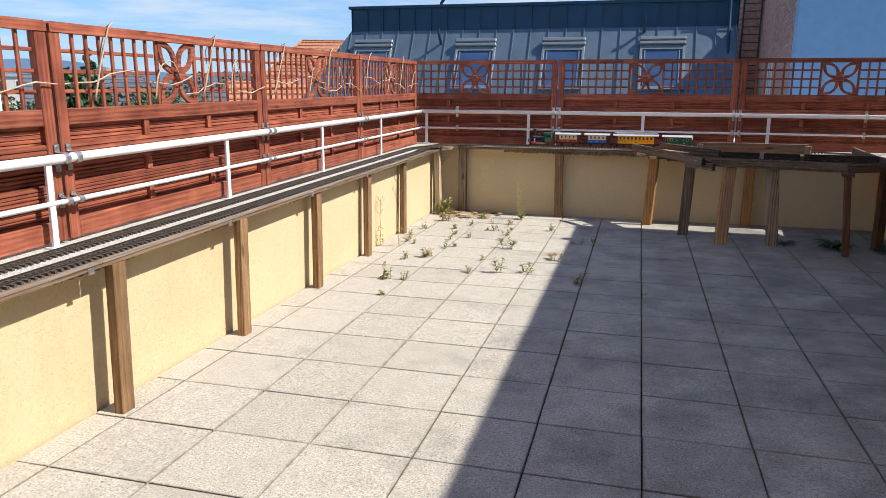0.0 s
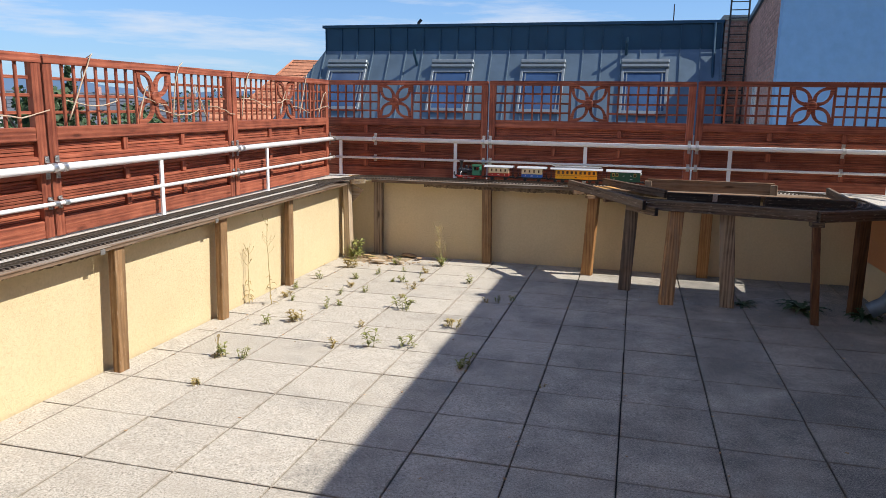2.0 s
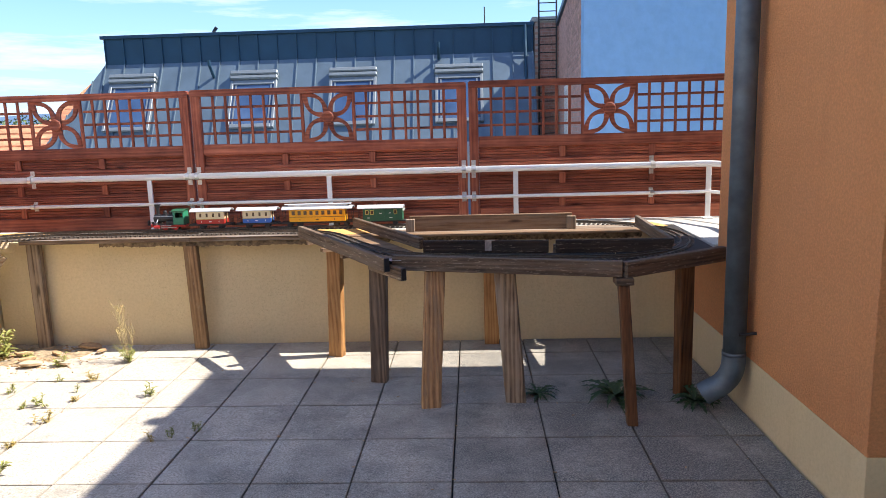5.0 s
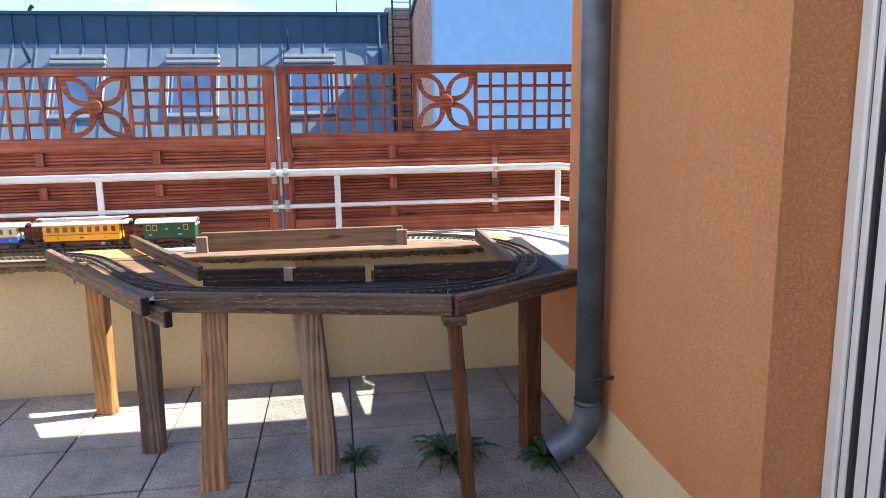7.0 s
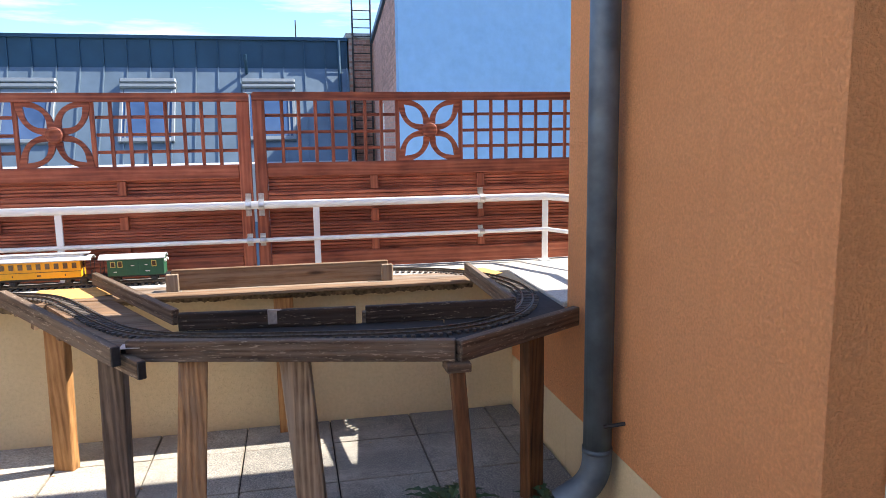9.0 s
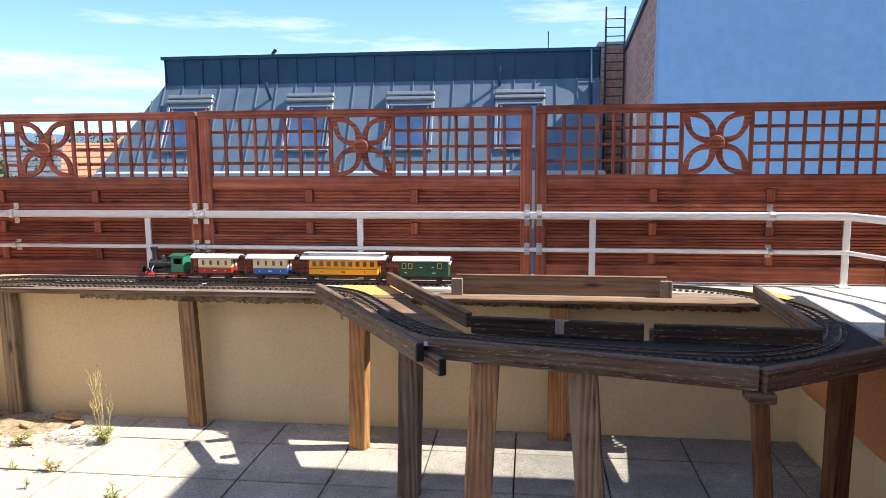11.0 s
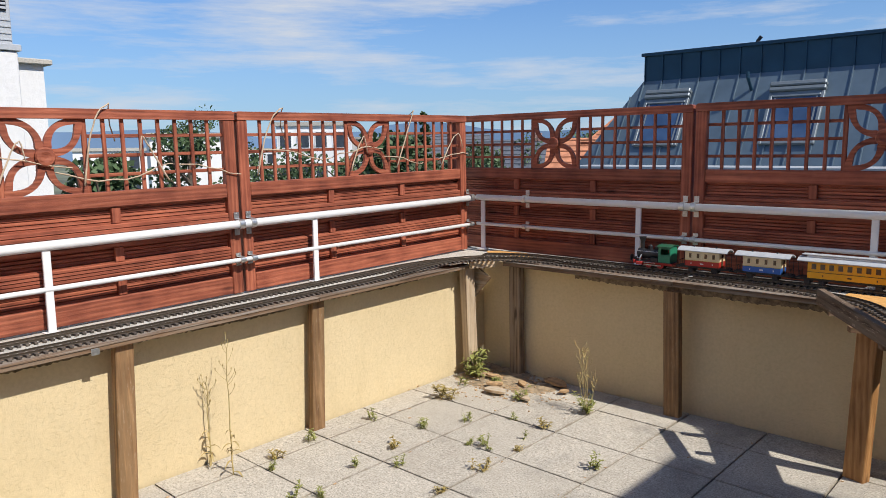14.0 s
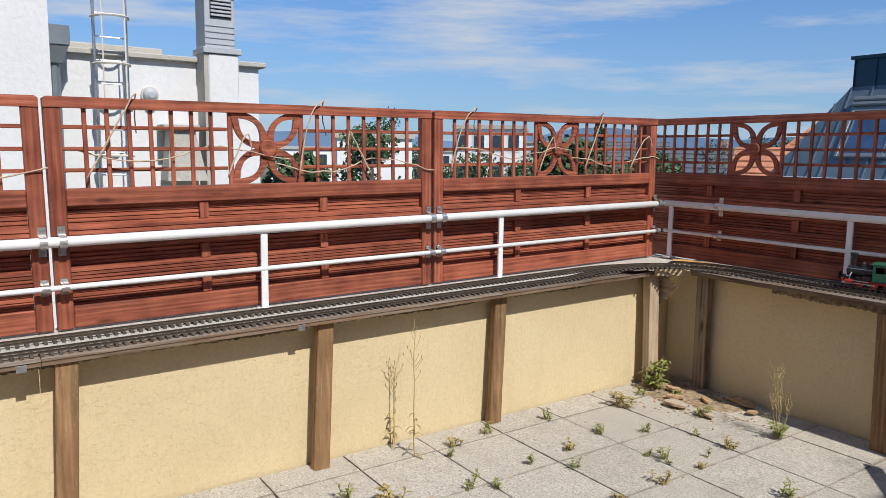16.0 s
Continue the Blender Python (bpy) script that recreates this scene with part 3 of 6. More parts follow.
# ---- fence panels ----
def fence_panel():
    """One panel 1.80 wide and 0.88 high; its face looks to -y, its foot is z = 0."""
    p = thing("fence_panel", "red-brown stained wooden fence panel, lattice with carved flower", "fence panel", "fence panels on the parapet")
    W, H = 0.907, 0.88
    for s in (-1, 1):
        x = s * W
        part("stile", B((min(x, x - s * 0.061), -0.02, -0.034), (max(x, x - s * 0.061), 0.022, H - 0.04), 0.004), M_FENCE_Z, p)
    arch = [(-W, H - 0.042), (W, H - 0.042), (W, H - 0.008), (W - 0.012, H), (-W + 0.012, H), (-W, H - 0.008)]
    part("top_rail", Shape().prism(arch, -0.024, 0.026), M_FENCE_X, p)
    i = W - 0.062
    part("middle_rail", B((-i, -0.017, 0.455), (i, 0.019, 0.525), 0.004), M_FENCE_X, p)
    part("bottom_rail", B((-i, -0.018, -0.032), (i, 0.020, 0.056), 0.004), M_FENCE_X, p)
    for z0, z1, y in ((0.372, 0.458, 0.010), (0.278, 0.380, -0.014), (0.200, 0.286, 0.010), (0.134, 0.208, -0.014), (0.050, 0.142, 0.010)):
        k = 5
        prof = [(y + 0.013, z0)]
        h = (z1 - z0) / k
        for j in range(k):
            prof += [(y, z0 + j * h + 0.002), (y, z0 + (j + 1) * h - 0.004), (y + 0.007, z0 + (j + 1) * h - 0.0015), (y + 0.007, z0 + (j + 1) * h)]
        prof += [(y + 0.013, z1)]
        part("board", Shape().prism(prof, -i, i, "x"), M_FENCE_X, p)
    for x in (-0.30, 0.28):
        for z0, z1 in ((0.382, 0.452), (0.210, 0.276), (0.058, 0.132)):
            part("batten", B((x - 0.02, -0.009, z0), (x + 0.02, 0.0095, z1), 0.002), M_FENCE_Z, p)
    for s in (-1, 1):
        for k in range(8):
            x = s * (0.17 + 0.0845 * k)
            w = 0.011 if k == 0 else 0.0085
            part("lattice_upright", B((x - w, -0.009, 0.523), (x + w, 0.004, H - 0.040), 0.002), M_FENCE_Z, p)
        for z in (0.596, 0.680, 0.765):
            a, b = sorted((s * 0.181, s * (i + 0.002)))
            part("lattice_bar", B((a, 0.003, z - 0.008), (b, 0.014, z + 0.008), 0.002), M_FENCE_X, p)
    cz = 0.682
    for q in range(4):
        a = radians(45 + 90 * q)
        out, inn = [], []
        L = 0.234
        for j in range(13):
            t = j / 12
            w = 0.060 * math.sin(math.pi * t ** 0.92) ** 0.8
            out.append((t * L, w))
            inn.append((0.035 + t * (L - 0.065), max(0.0, w - 0.020 - 0.004 * t)))
        ring = out + [(x, -y) for x, y in reversed(out[1:-1])]
        hole = inn + [(x, -y) for x, y in reversed(inn[1:-1])]
        n = len(ring)
        m = Matrix.Translation((0, 0, cz)) @ Matrix.Rotation(-a, 4, "Y")
        v = [(x, -0.012, y) for x, y in ring] + [(x, -0.012, y) for x, y in hole] + [(x, 0.006, y) for x, y in ring] + [(x, 0.006, y) for x, y in hole]
        f = []
        for j in range(n):
            k = (j + 1) % n
            f += [(j, k, n + k, n + j), (2 * n + k, 2 * n + j, 3 * n + j, 3 * n + k), (j, 2 * n + j, 2 * n + k, k), (n + k, 3 * n + k, 3 * n + j, n + j)]
        part("petal", Shape().add(v, f, m), M_FENCE_X, p)
    prof = [(0.0, 0.041), (-0.014, 0.041), (-0.021, 0.035), (-0.022, 0.022), (-0.018, 0.007)]
    v, f = [], []
    for yy, r in prof:
        v += [(r * math.cos(2 * math.pi * j / 20), yy - 0.008, cz + r * math.sin(2 * math.pi * j / 20)) for j in range(20)]
    for k in range(len(prof) - 1):
        f += [(20 * k + j, 20 * k + (j + 1) % 20, 20 * k + 20 + (j + 1) % 20, 20 * k + 20 + j) for j in range(20)]
    f += [tuple(range(20 * len(prof) - 20, 20 * len(prof)))]
    part("flower_hub", Shape().add(v, f), M_FENCE_X, p, "round carved boss")
    return p


FY, FZ = 8.182, 0.758
PITCH = 1.829
first = fence_panel()
first.matrix_basis = pose(-0.0395, FY, FZ)
copy_thing(first, pose(-0.0395 - PITCH, FY + 0.003, FZ - 0.003))
copy_thing(first, pose(-0.0395 + PITCH, FY, FZ + 0.004))
FX = -2.522
LEFT_JOINTS = [8.09, 6.29, 4.498, 2.70, 0.902, -0.896]
for k, (b, a) in enumerate(zip(LEFT_JOINTS, LEFT_JOINTS[1:])):
    y = (a + b) / 2
    q = copy_thing(first, LEFT @ pose(FX, y, FZ - 0.003 + left_z(y), 0, 0, 90) @ pose(0, 0, 0, 0, -math.degrees(math.atan(SLOPE)), 0) @ Matrix.Diagonal((0.982, 1, 1, 1)))
    tagged(q, "red-brown stained wooden lattice fence panel wound with vine")

# ---- railing: white tubes with flat posts ----
RY, RX = 8.122, -2.462
rail_n = thing("railing", "white lacquered steel railing on the shaded parapet", "railing")
part("top_tube", Shape().tube([(RX, RY, 1.078), (2.42, RY, 1.078), (2.62, RY - 0.42, 1.078), (2.62, YC + 0.02, 1.078)], 0.0205, 14), M_WHITE, rail_n, smooth=True)
part("middle_rail", Shape().tube([(RX, RY, 0.898), (2.42, RY, 0.898), (2.62, RY - 0.42, 0.898), (2.62, YC + 0.02, 0.898)], 0.0115, 10), M_WHITE, rail_n, smooth=True)
for x in (-2.41, -1.25, -0.045, 1.18, 2.42):
    post = part("post", B((x - 0.016, RY - 0.006, 0.722), (x + 0.016, RY + 0.008, 1.075), 0.002), M_WHITE, rail_n)
    part("foot_plate", B((x - 0.03, RY - 0.03, 0.7225), (x + 0.03, RY + 0.03, 0.729), 0.001), M_WHITE, post)
post = part("post", B((2.604, YC + 0.25, 0.722), (2.636, YC + 0.264, 1.075), 0.002), M_WHITE, rail_n)
rail_w = thing("railing", "white lacquered steel railing on the sunny parapet", "railing", at=LEFT)
ya, yb = -1.5, RY - 0.03
part("top_tube", Shape().tube([(RX, ya, 1.078 + left_z(ya)), (RX, yb, 1.078 + left_z(yb))], 0.0205, 14), M_WHITE, rail_w, smooth=True)
part("middle_rail", Shape().tube([(RX, ya, 0.898 + left_z(ya)), (RX, yb, 0.898 + left_z(yb))], 0.0115, 10), M_WHITE, rail_w, smooth=True)
for y in (6.72, 5.34, 3.95, 2.57, 1.19, -0.2):
    z = left_z(y)
    post = part("post", B((RX - 0.006, y - 0.016, 0.711 + z), (RX + 0.008, y + 0.016, 1.075 + z), 0.002), M_WHITE, rail_w)
    part("foot_plate", B((RX - 0.03, y - 0.03, 0.712 + z), (RX + 0.03, y + 0.03, 0.719 + z), 0.001), M_WHITE, post)


def clamp(h):
    """A bent steel strap round the tube, screwed to a stile; front to -y, tube centre at z = 0."""
    c = thing("rail_clamp", "bent galvanised steel pipe clamp screwed to the fence", "clamp", "pipe clamps on the railing")
    r = 0.0225 if h > 0.05 else 0.0135
    pts = [(h, 0.0), (r + 0.004, 0.0), (r, -0.012)] + [(r * math.cos(a), -0.035 - r * math.sin(a)) for a in (radians(k * 22.5) for k in range(9))] + [(-r, -0.012), (-r - 0.004, 0.0), (-h, 0.0)]
    v, f = [], []
    for s in (-0.014, 0.014):
        v += [(s, y, z) for z, y in pts] + [(s, y - 0.003, z * (1.0 if abs(z) > r + 0.003 else 1.1)) for z, y in pts]
    n = len(pts)
    for j in range(n - 1):
        f += [(j, j + 1, 2 * n + j + 1, 2 * n + j), (n + j, 3 * n + j, 3 * n + j + 1, n + j + 1), (j, n + j, n + j + 1, j + 1), (2 * n + j, 2 * n + j + 1, 3 * n + j + 1, 3 * n + j)]
    part("strap", Shape().add(v, f), M_GALV, c)
    for s in (-1, 1):
        z = s * (h - 0.010)
        part("screw", Shape().tube([(0, -0.008, z), (0, 0.002, z)], 0.0055, 8), M_GALV, c)
    return c


big, small = clamp(0.058), clamp(0.032)
spots = [pose(x, RY + 0.035, 0) for x in (-0.954 - 0.032, -0.954 + 0.032, 0.875 - 0.032, 0.875 + 0.032, -2.06, 2.06)]
spots += [LEFT @ pose(RX - 0.035, y, left_z(y), 0, 0, 90) for j in LEFT_JOINTS[1:5] for y in (j - 0.034, j + 0.034)]
spots += [pose(RX - 0.035, 8.06, 0, 0, 0, 90)]
for k, s in enumerate(spots):
    hi, lo = Matrix.Translation((0, 0, 1.078)) @ s, Matrix.Translation((0, 0, 0.898)) @ s
    if k:
        copy_thing(big, hi), copy_thing(small, lo)
    else:
        big.matrix_basis, small.matrix_basis = hi, lo

# vines wound through the lattice of the sunny fence
for k, (b, a) in enumerate(zip(LEFT_JOINTS[:5], LEFT_JOINTS[1:])):
    vine = thing("dry_vine", "pale dry vine stems wound through fence lattice", "vine", "vines on the fence", at=LEFT)
    r2 = random.Random(40 + k)
    for h, u0, u1 in ((0.655, 0.02, 0.55), (0.600, 0.48, 1.0)):
        n = 16
        pts = []
        for j in range(n + 1):
            y = a + (b - a) * (u0 + (u1 - u0) * j / n)
            side = 0.030 if (j // 3) % 3 else -0.022
            pts.append((FX + side + r2.uniform(-0.006, 0.006), y, FZ + left_z(y) + h + 0.030 * math.sin(j * 0.55 + 2 * k) + r2.uniform(-0.006, 0.006)))
        part("stem", Shape().tube(pts, [0.0026 + 0.0014 * r2.random() for _ in pts], 6), M_ROPE, vine, smooth=True)
    for f0, tall in ((0.10, 1.0), (0.36, 0.55), (0.60, 1.0), (0.80, 0.6)):
        y = a + (b - a) * (f0 + r2.uniform(-0.05, 0.05))
        reach = r2.uniform(0.10, 0.26) * (1 if r2.random() < 0.75 else -1)
        bow = r2.uniform(-0.05, 0.05)
        pts = []
        for j in range(15):
            t = j / 14
            yy = min(b - 0.02, max(a + 0.02, y + reach * t + bow * math.sin(3.1 * t)))
            zz = 0.555 + r2.uniform(-0.004, 0.004) + 0.345 * tall * math.sin(min(1, t * 1.2) * math.pi / 2) - (0.16 * tall * ((t - 0.83) / 0.17) if t > 0.83 else 0)
            over = 0.037 if t < 0.80 else 0.037 - 0.085 * min(1, (t - 0.80) / 0.1)
            pts.append((FX + (over if tall == 1.0 else 0.034), yy, FZ + left_z(yy) + zz))
        part("stem", Shape().tube(pts, [0.0044 - 0.0016 * j / 14 for j in range(15)], 6), M_ROPE, vine, smooth=True)


# ---- wooden shelf along the parapets and its legs ----
M_PALE_Z = wood("pale_split_post", (0.16, 0.10, 0.055), (0.42, 0.31, 0.20), (0.62, 0.49, 0.34), "z", 0.8, (0.48, 0.39, 0.28))


def leg(name, label, foot, top, w, d, z1, mat, turn=0.0, lean=True):
    """A square post from foot (x, y) to top (x, y), w wide and d deep."""
    f3, t3 = Vector((foot[0], foot[1], 0.0)), Vector((top[0], top[1], z1))
    sh = Shape()
    v = []
    c, s = math.cos(radians(turn)), math.sin(radians(turn))
    ch = 0.004
    ring = [(-w / 2 + ch, -d / 2), (w / 2 - ch, -d / 2), (w / 2, -d / 2 + ch), (w / 2, d / 2 - ch), (w / 2 - ch, d / 2), (-w / 2 + ch, d / 2), (-w / 2, d / 2 - ch), (-w / 2, -d / 2 + ch)]
    for k in range(5):
        p = f3.lerp(t3, k / 4) - f3
        j = 1 + rnd.uniform(-0.02, 0.02)
        v += [(p.x + j * (c * x - s * y), p.y + j * (s * x + c * y), p.z) for x, y in ring]
    f = [tuple(reversed(range(8))), tuple(range(32, 40))]
    for k in range(4):
        f += [(8 * k + j, 8 * k + (j + 1) % 8, 8 * k + 8 + (j + 1) % 8, 8 * k + 8 + j) for j in range(8)]
    ob = part(name, sh.add(v, f), mat)
    ob.matrix_basis = Matrix.Translation(f3)
    return tagged(ob, label, "post", "wooden legs under the railway")


M_FELT = plain("torn_felt", (0.165, 0.118, 0.068), 0.95, 0, 0.7, 45, 0.8)
shelf_w = thing("shelf", "weathered wooden shelf board along sunny parapet", "shelf", at=LEFT)
for k, (a, b) in enumerate(((-2.4, 0.4), (0.402, 2.4), (2.402, 4.4), (4.402, 6.45), (6.452, 7.62))):
    ob = part("plank", Shape().prism([(a, 0.7125 + left_z(a)), (b, 0.7125 + left_z(b)), (b, 0.7165 + left_z(b)), (a, 0.7165 + left_z(a))], -2.236, -2.10, "x"), M_OLD_Y, shelf_w)
    ob = part("edge_board", Shape().prism([(a, 0.695 + left_z(a)), (b, 0.695 + left_z(b)), (b, 0.7115 + left_z(b)), (a, 0.7115 + left_z(a))], -2.128, -2.104, "x"), M_BROWN_Y, shelf_w)
    rag = []
    q = random.Random(70 + k)
    yy = b
    while yy > a:
        rag.append((yy, 0.676 + left_z(yy) + 0.004 * math.sin(yy * 7.0) + q.uniform(-0.004, 0.004)))
        yy -= q.uniform(0.005, 0.016)
    part("torn_felt", Shape().prism([(a, 0.694 + left_z(a)), (b, 0.694 + left_z(b))] + rag + [(a, 0.676 + left_z(a))], -2.158, -2.154, "x"), M_FELT, shelf_w, "ragged brown edge of torn felt")
for y in (5.36, 4.34, 3.34, 2.34, 1.30):
    part("angle_bracket", B((-2.1032, y - 0.016, 0.682 + left_z(y)), (-2.1012, y + 0.016, 0.708 + left_z(y)), 0.0005), M_GALV, shelf_w, "grey steel angle plate")
shelf_n = thing("shelf", "weathered wooden shelf board along shaded parapet", "shelf")
for a, b in ((-1.95, -0.86), (-0.858, 0.55), (0.552, 1.9)):
    part("plank", B((a, 7.735, 0.7225), (b, 7.885, 0.7265), 0.001), M_OLD_X, shelf_n)
    part("edge_board", B((a, 7.742, 0.698), (b, 7.766, 0.7215), 0.003), M_OLD_X, shelf_n)
part("front_plank", B((0.12, 7.66, 0.7105), (1.93, 7.734, 0.7275), 0.003), M_BROWN_X, shelf_n, "worn front plank")
fringe = []
r4 = random.Random(21)
fx = -1.45
while fx < 1.92:
    fringe.append((fx, 0.668 + 0.004 * math.sin(fx * 3.1) + 0.003 * math.sin(fx * 17.0) + r4.uniform(-0.005, 0.005)))
    fx += r4.uniform(0.004, 0.014)
part("torn_felt", Shape().prism([(-1.45, 0.7215)] + fringe + [(1.92, 0.7215)], 7.768, 7.772, "y"), M_FELT, shelf_n, "ragged brown edge of torn felt")
guard = thing("guard_board", "weathered upright board beside the railway track", "board")
part("board", B((0.505, 7.778, 0.7268), (1.50, 7.800, 0.822), 0.003), M_BROWN_X, guard)
for x in (0.485, 1.465):
    part("end_block", B((x, 7.752, 0.7268), (x + 0.055, 7.776, 0.806), 0.003), M_GREY_Z, guard)
# rough triangular platform across the corner
corner = thing("corner_shelf", "rough weathered boards bridging the parapet corner", "shelf")
arc = [(-2.21, 7.42), (-2.09, 7.42), (-2.075, 7.63), (-2.01, 7.735), (-1.86, 7.765), (-1.70, 7.767), (-1.70, 7.90), (-2.0, 7.90), (-2.21, 7.72)]
part("board", Shape().prism(arc, 0.7275, 0.7325, "z"), M_OLD_X, corner)
part("edge_board", Shape().prism([(-2.088, 7.60), (-2.005, 7.74), (-2.022, 7.75), (-2.108, 7.612)], 0.685, 0.7270, "z"), M_PALE_X, corner, "pale splintered edging")
part("brace", Shape().prism([(-2.17, 0.70), (-2.02, 0.62), (-2.16, 0.47)], 7.712, 7.724, "y"), M_PALE_X, corner, "pale triangular brace")

for y in (2.46, 3.455, 4.455, 5.46, 6.45, 1.46, 0.46):
    x = XL + 0.048 + (LEAN + 0.013) * (7.2 - y)
    leg("wooden_post", "brown weathered wooden post holding the shelf in sun", (x, y), (x - 0.008, y + 0.028), 0.045, 0.075, 0.694 + left_z(y), M_OLD_Z)
leg("wooden_post", "pale split weathered post in the parapet corner", (-2.135, 7.66), (-2.15, 7.64), 0.055, 0.085, 0.684, M_PALE_Z)
leg("wooden_post", "grey weathered post beside the parapet corner", (-1.915, 7.845), (-1.915, 7.84), 0.085, 0.045, 0.694, M_GREY_Z)
leg("wooden_post", "brown weathered post before the shaded wall", (-0.855, 7.79), (-0.865, 7.765), 0.085, 0.045, 0.671, M_OLD_Z)
leg("wooden_post", "amber wooden post half in shade", (0.052, 7.60), (0.085, 7.525), 0.09, 0.05, 0.667, M_AMBER_Z, -18)
leg("wooden_post", "dark grey weathered post under the trestle", (0.372, 7.14), (0.395, 7.10), 0.09, 0.055, 0.667, M_CHAR_Z, -8)
leg("wooden_post", "thick brown wooden post under the trestle", (0.67, 6.785), (0.705, 6.87), 0.095, 0.085, 0.667, M_WARM_Z, 8)
leg("wooden_post", "amber wooden post before the shaded wall", (1.0, 7.80), (1.0, 7.765), 0.09, 0.045, 0.671, M_AMBER_Z)
leg("wooden_post", "leaning grey post with bold grain under the trestle", (1.095, 6.825), (1.045, 6.83), 0.10, 0.05, 0.667, M_GREY_Z, -8)
leg("wooden_post", "slim dark brown post at the trestle corner", (1.605, 6.53), (1.57, 6.60), 0.048, 0.048, 0.640, M_BROWN_Z)
leg("wooden_post", "brown post under trestle beside orange wall", (1.935, 6.905), (1.915, 6.85), 0.08, 0.055, 0.667, M_BROWN_Z, 25)

M_SHEET = plain("orange_board", (0.62, 0.33, 0.10), 0.8, 0, 0.2, 30, 0.2)
# ---- trestle that carries the reversing loop ----
trestle = thing("trestle", "dark weathered wooden trestle carrying the railway loop", "trestle")


def beam(name, a, b, z0, z1, th, mat=M_BEAM_X, label="", fall=0.0):
    """A board on edge from a to b; fall is how much lower b lies than a."""
    sh, m = plank(a, b, z0, z1, th)
    m = m @ Matrix.Rotation(math.atan2(fall, math.dist(a, b)), 4, "Y")
    ob = part(name, sh, mat, trestle, label)
    ob.matrix_basis = m
    return ob


beam("outer_beam", (-0.126, 7.586), (0.475, 6.80), 0.736, 0.804, 0.032, fall=0.060)
beam("outer_beam", (0.50, 6.865), (1.566, 6.60), 0.674, 0.747, 0.034)
beam("outer_beam", (1.574, 6.595), (2.13, 6.95), 0.670, 0.743, 0.034)
beam("inner_beam", (0.14, 7.95), (0.63, 7.05), 0.742, 0.800, 0.028)
beam("inner_beam", (0.64, 7.045), (1.275, 6.985), 0.722, 0.787, 0.024, M_TAR_X)
beam("inner_beam", (1.31, 6.985), (1.88, 6.955), 0.722, 0.787, 0.024, M_TAR_X)
beam("inner_beam", (1.866, 7.68), (1.905, 7.05), 0.746, 0.811, 0.026, fall=0.038)
beam("end_stub", (0.36, 7.055), (0.560, 6.757), 0.640, 0.702, 0.030)
beam("end_cap", (0.4757, 6.799), (0.4785, 6.795), 0.6765, 0.7435, 0.031, M_BLACK, "black bitumen-painted cut end")
beam("end_cap", (0.5607, 6.756), (0.5635, 6.752), 0.6405, 0.7015, 0.029, M_BLACK, "black bitumen-painted cut end")
DECKS = [[(-0.02, 7.70), (0.14, 7.42), (0.20, 7.32), (0.47, 6.86), (0.62, 7.03), (0.14, 7.92), (-0.10, 7.86)], [(0.48, 6.86), (1.55, 6.62), (1.60, 6.96), (0.63, 7.035)],
         [(1.555, 6.62), (2.11, 6.96), (2.13, 7.88), (1.97, 7.88), (1.88, 7.01), (1.605, 6.965)]]
for poly in DECKS:
    part("deck_board", Shape().prism(poly, 0.694, 0.7215, "z"), M_BROWN_X if poly is DECKS[0] else M_DECK, trestle)


part("cross_batten", Shape().prism([(-0.10, 7.61), (0.30, 7.80), (0.30, 7.765), (-0.085, 7.58)], 0.690, 0.7265, "z"), M_BROWN_X, trestle)
part("cross_batten", Shape().prism([(0.02, 7.435), (0.28, 7.56), (0.28, 7.525), (0.04, 7.405)], 0.672, 0.6935, "z"), M_BROWN_X, trestle)
part("cross_batten", Shape().prism([(0.17, 7.23), (0.44, 7.36), (0.44, 7.325), (0.19, 7.20)], 0.672, 0.6935, "z"), M_BROWN_X, trestle)
part("joint_plate", B((0.478, 6.835, 0.7225), (0.545, 6.895, 0.7245), 0.0005), M_GALV, trestle, "grey metal joint plate")
part("cap_block", B((1.53, 6.565, 0.6405), (1.612, 6.645, 0.672), 0.003), M_BEAM_X, trestle)
part("bracket", B((0.955, 7.000, 0.735), (1.005, 7.006, 0.79), 0.001), M_GALV, trestle, "grey metal fixing plate")
part("spacer_block", B((1.30, 7.002, 0.702), (1.37, 7.03, 0.76), 0.003), M_BEAM_X, trestle)
for poly in ([(-0.1, 7.735), (0.16, 7.70), (0.28, 7.80), (0.2, 7.95), (-0.1, 7.95)], [(1.93, 7.80), (1.98, 7.72), (2.08, 7.80), (2.02, 7.96), (1.7, 7.98), (1.91, 7.89)], [(-2.30, 8.02), (-2.2, 7.93), (-1.98, 7.95), (-1.72, 8.07), (-1.95, 8.09), (-2.24, 8.08)]):
    ob = part("orange_sheet", Shape().prism(poly, 0.7267, 0.7290, "z"), M_SHEET)
    tagged(ob, "thin orange-brown wooden board beside track curve", "board")


# ---- model railway track ----
def spline(pts, step):
    """Even points along a smooth curve through the given ones."""
    P = [Vector(p) for p in pts]
    P = [P[0] * 2 - P[1]] + P + [P[-1] * 2 - P[-2]]
    fine = []
    for k in range(1, len(P) - 2):
        a, b, c, d = P[k - 1:k + 3]
        for j in range(40):
            t = j / 40
            fine.append(0.5 * ((2 * b) + (c - a) * t + (2 * a - 5 * b + 4 * c - d) * t * t + (3 * b - a - 3 * c + d) * t ** 3))
    fine.append(P[-2])
    out, left = [fine[0]], step
    for a, b in zip(fine, fine[1:]):
        L = (b - a).length
        while L >= left > 0:
            a = a.lerp(b, left / L)
            out.append(a)
            L = (b - a).length
            left = step
        left -= L
    return out


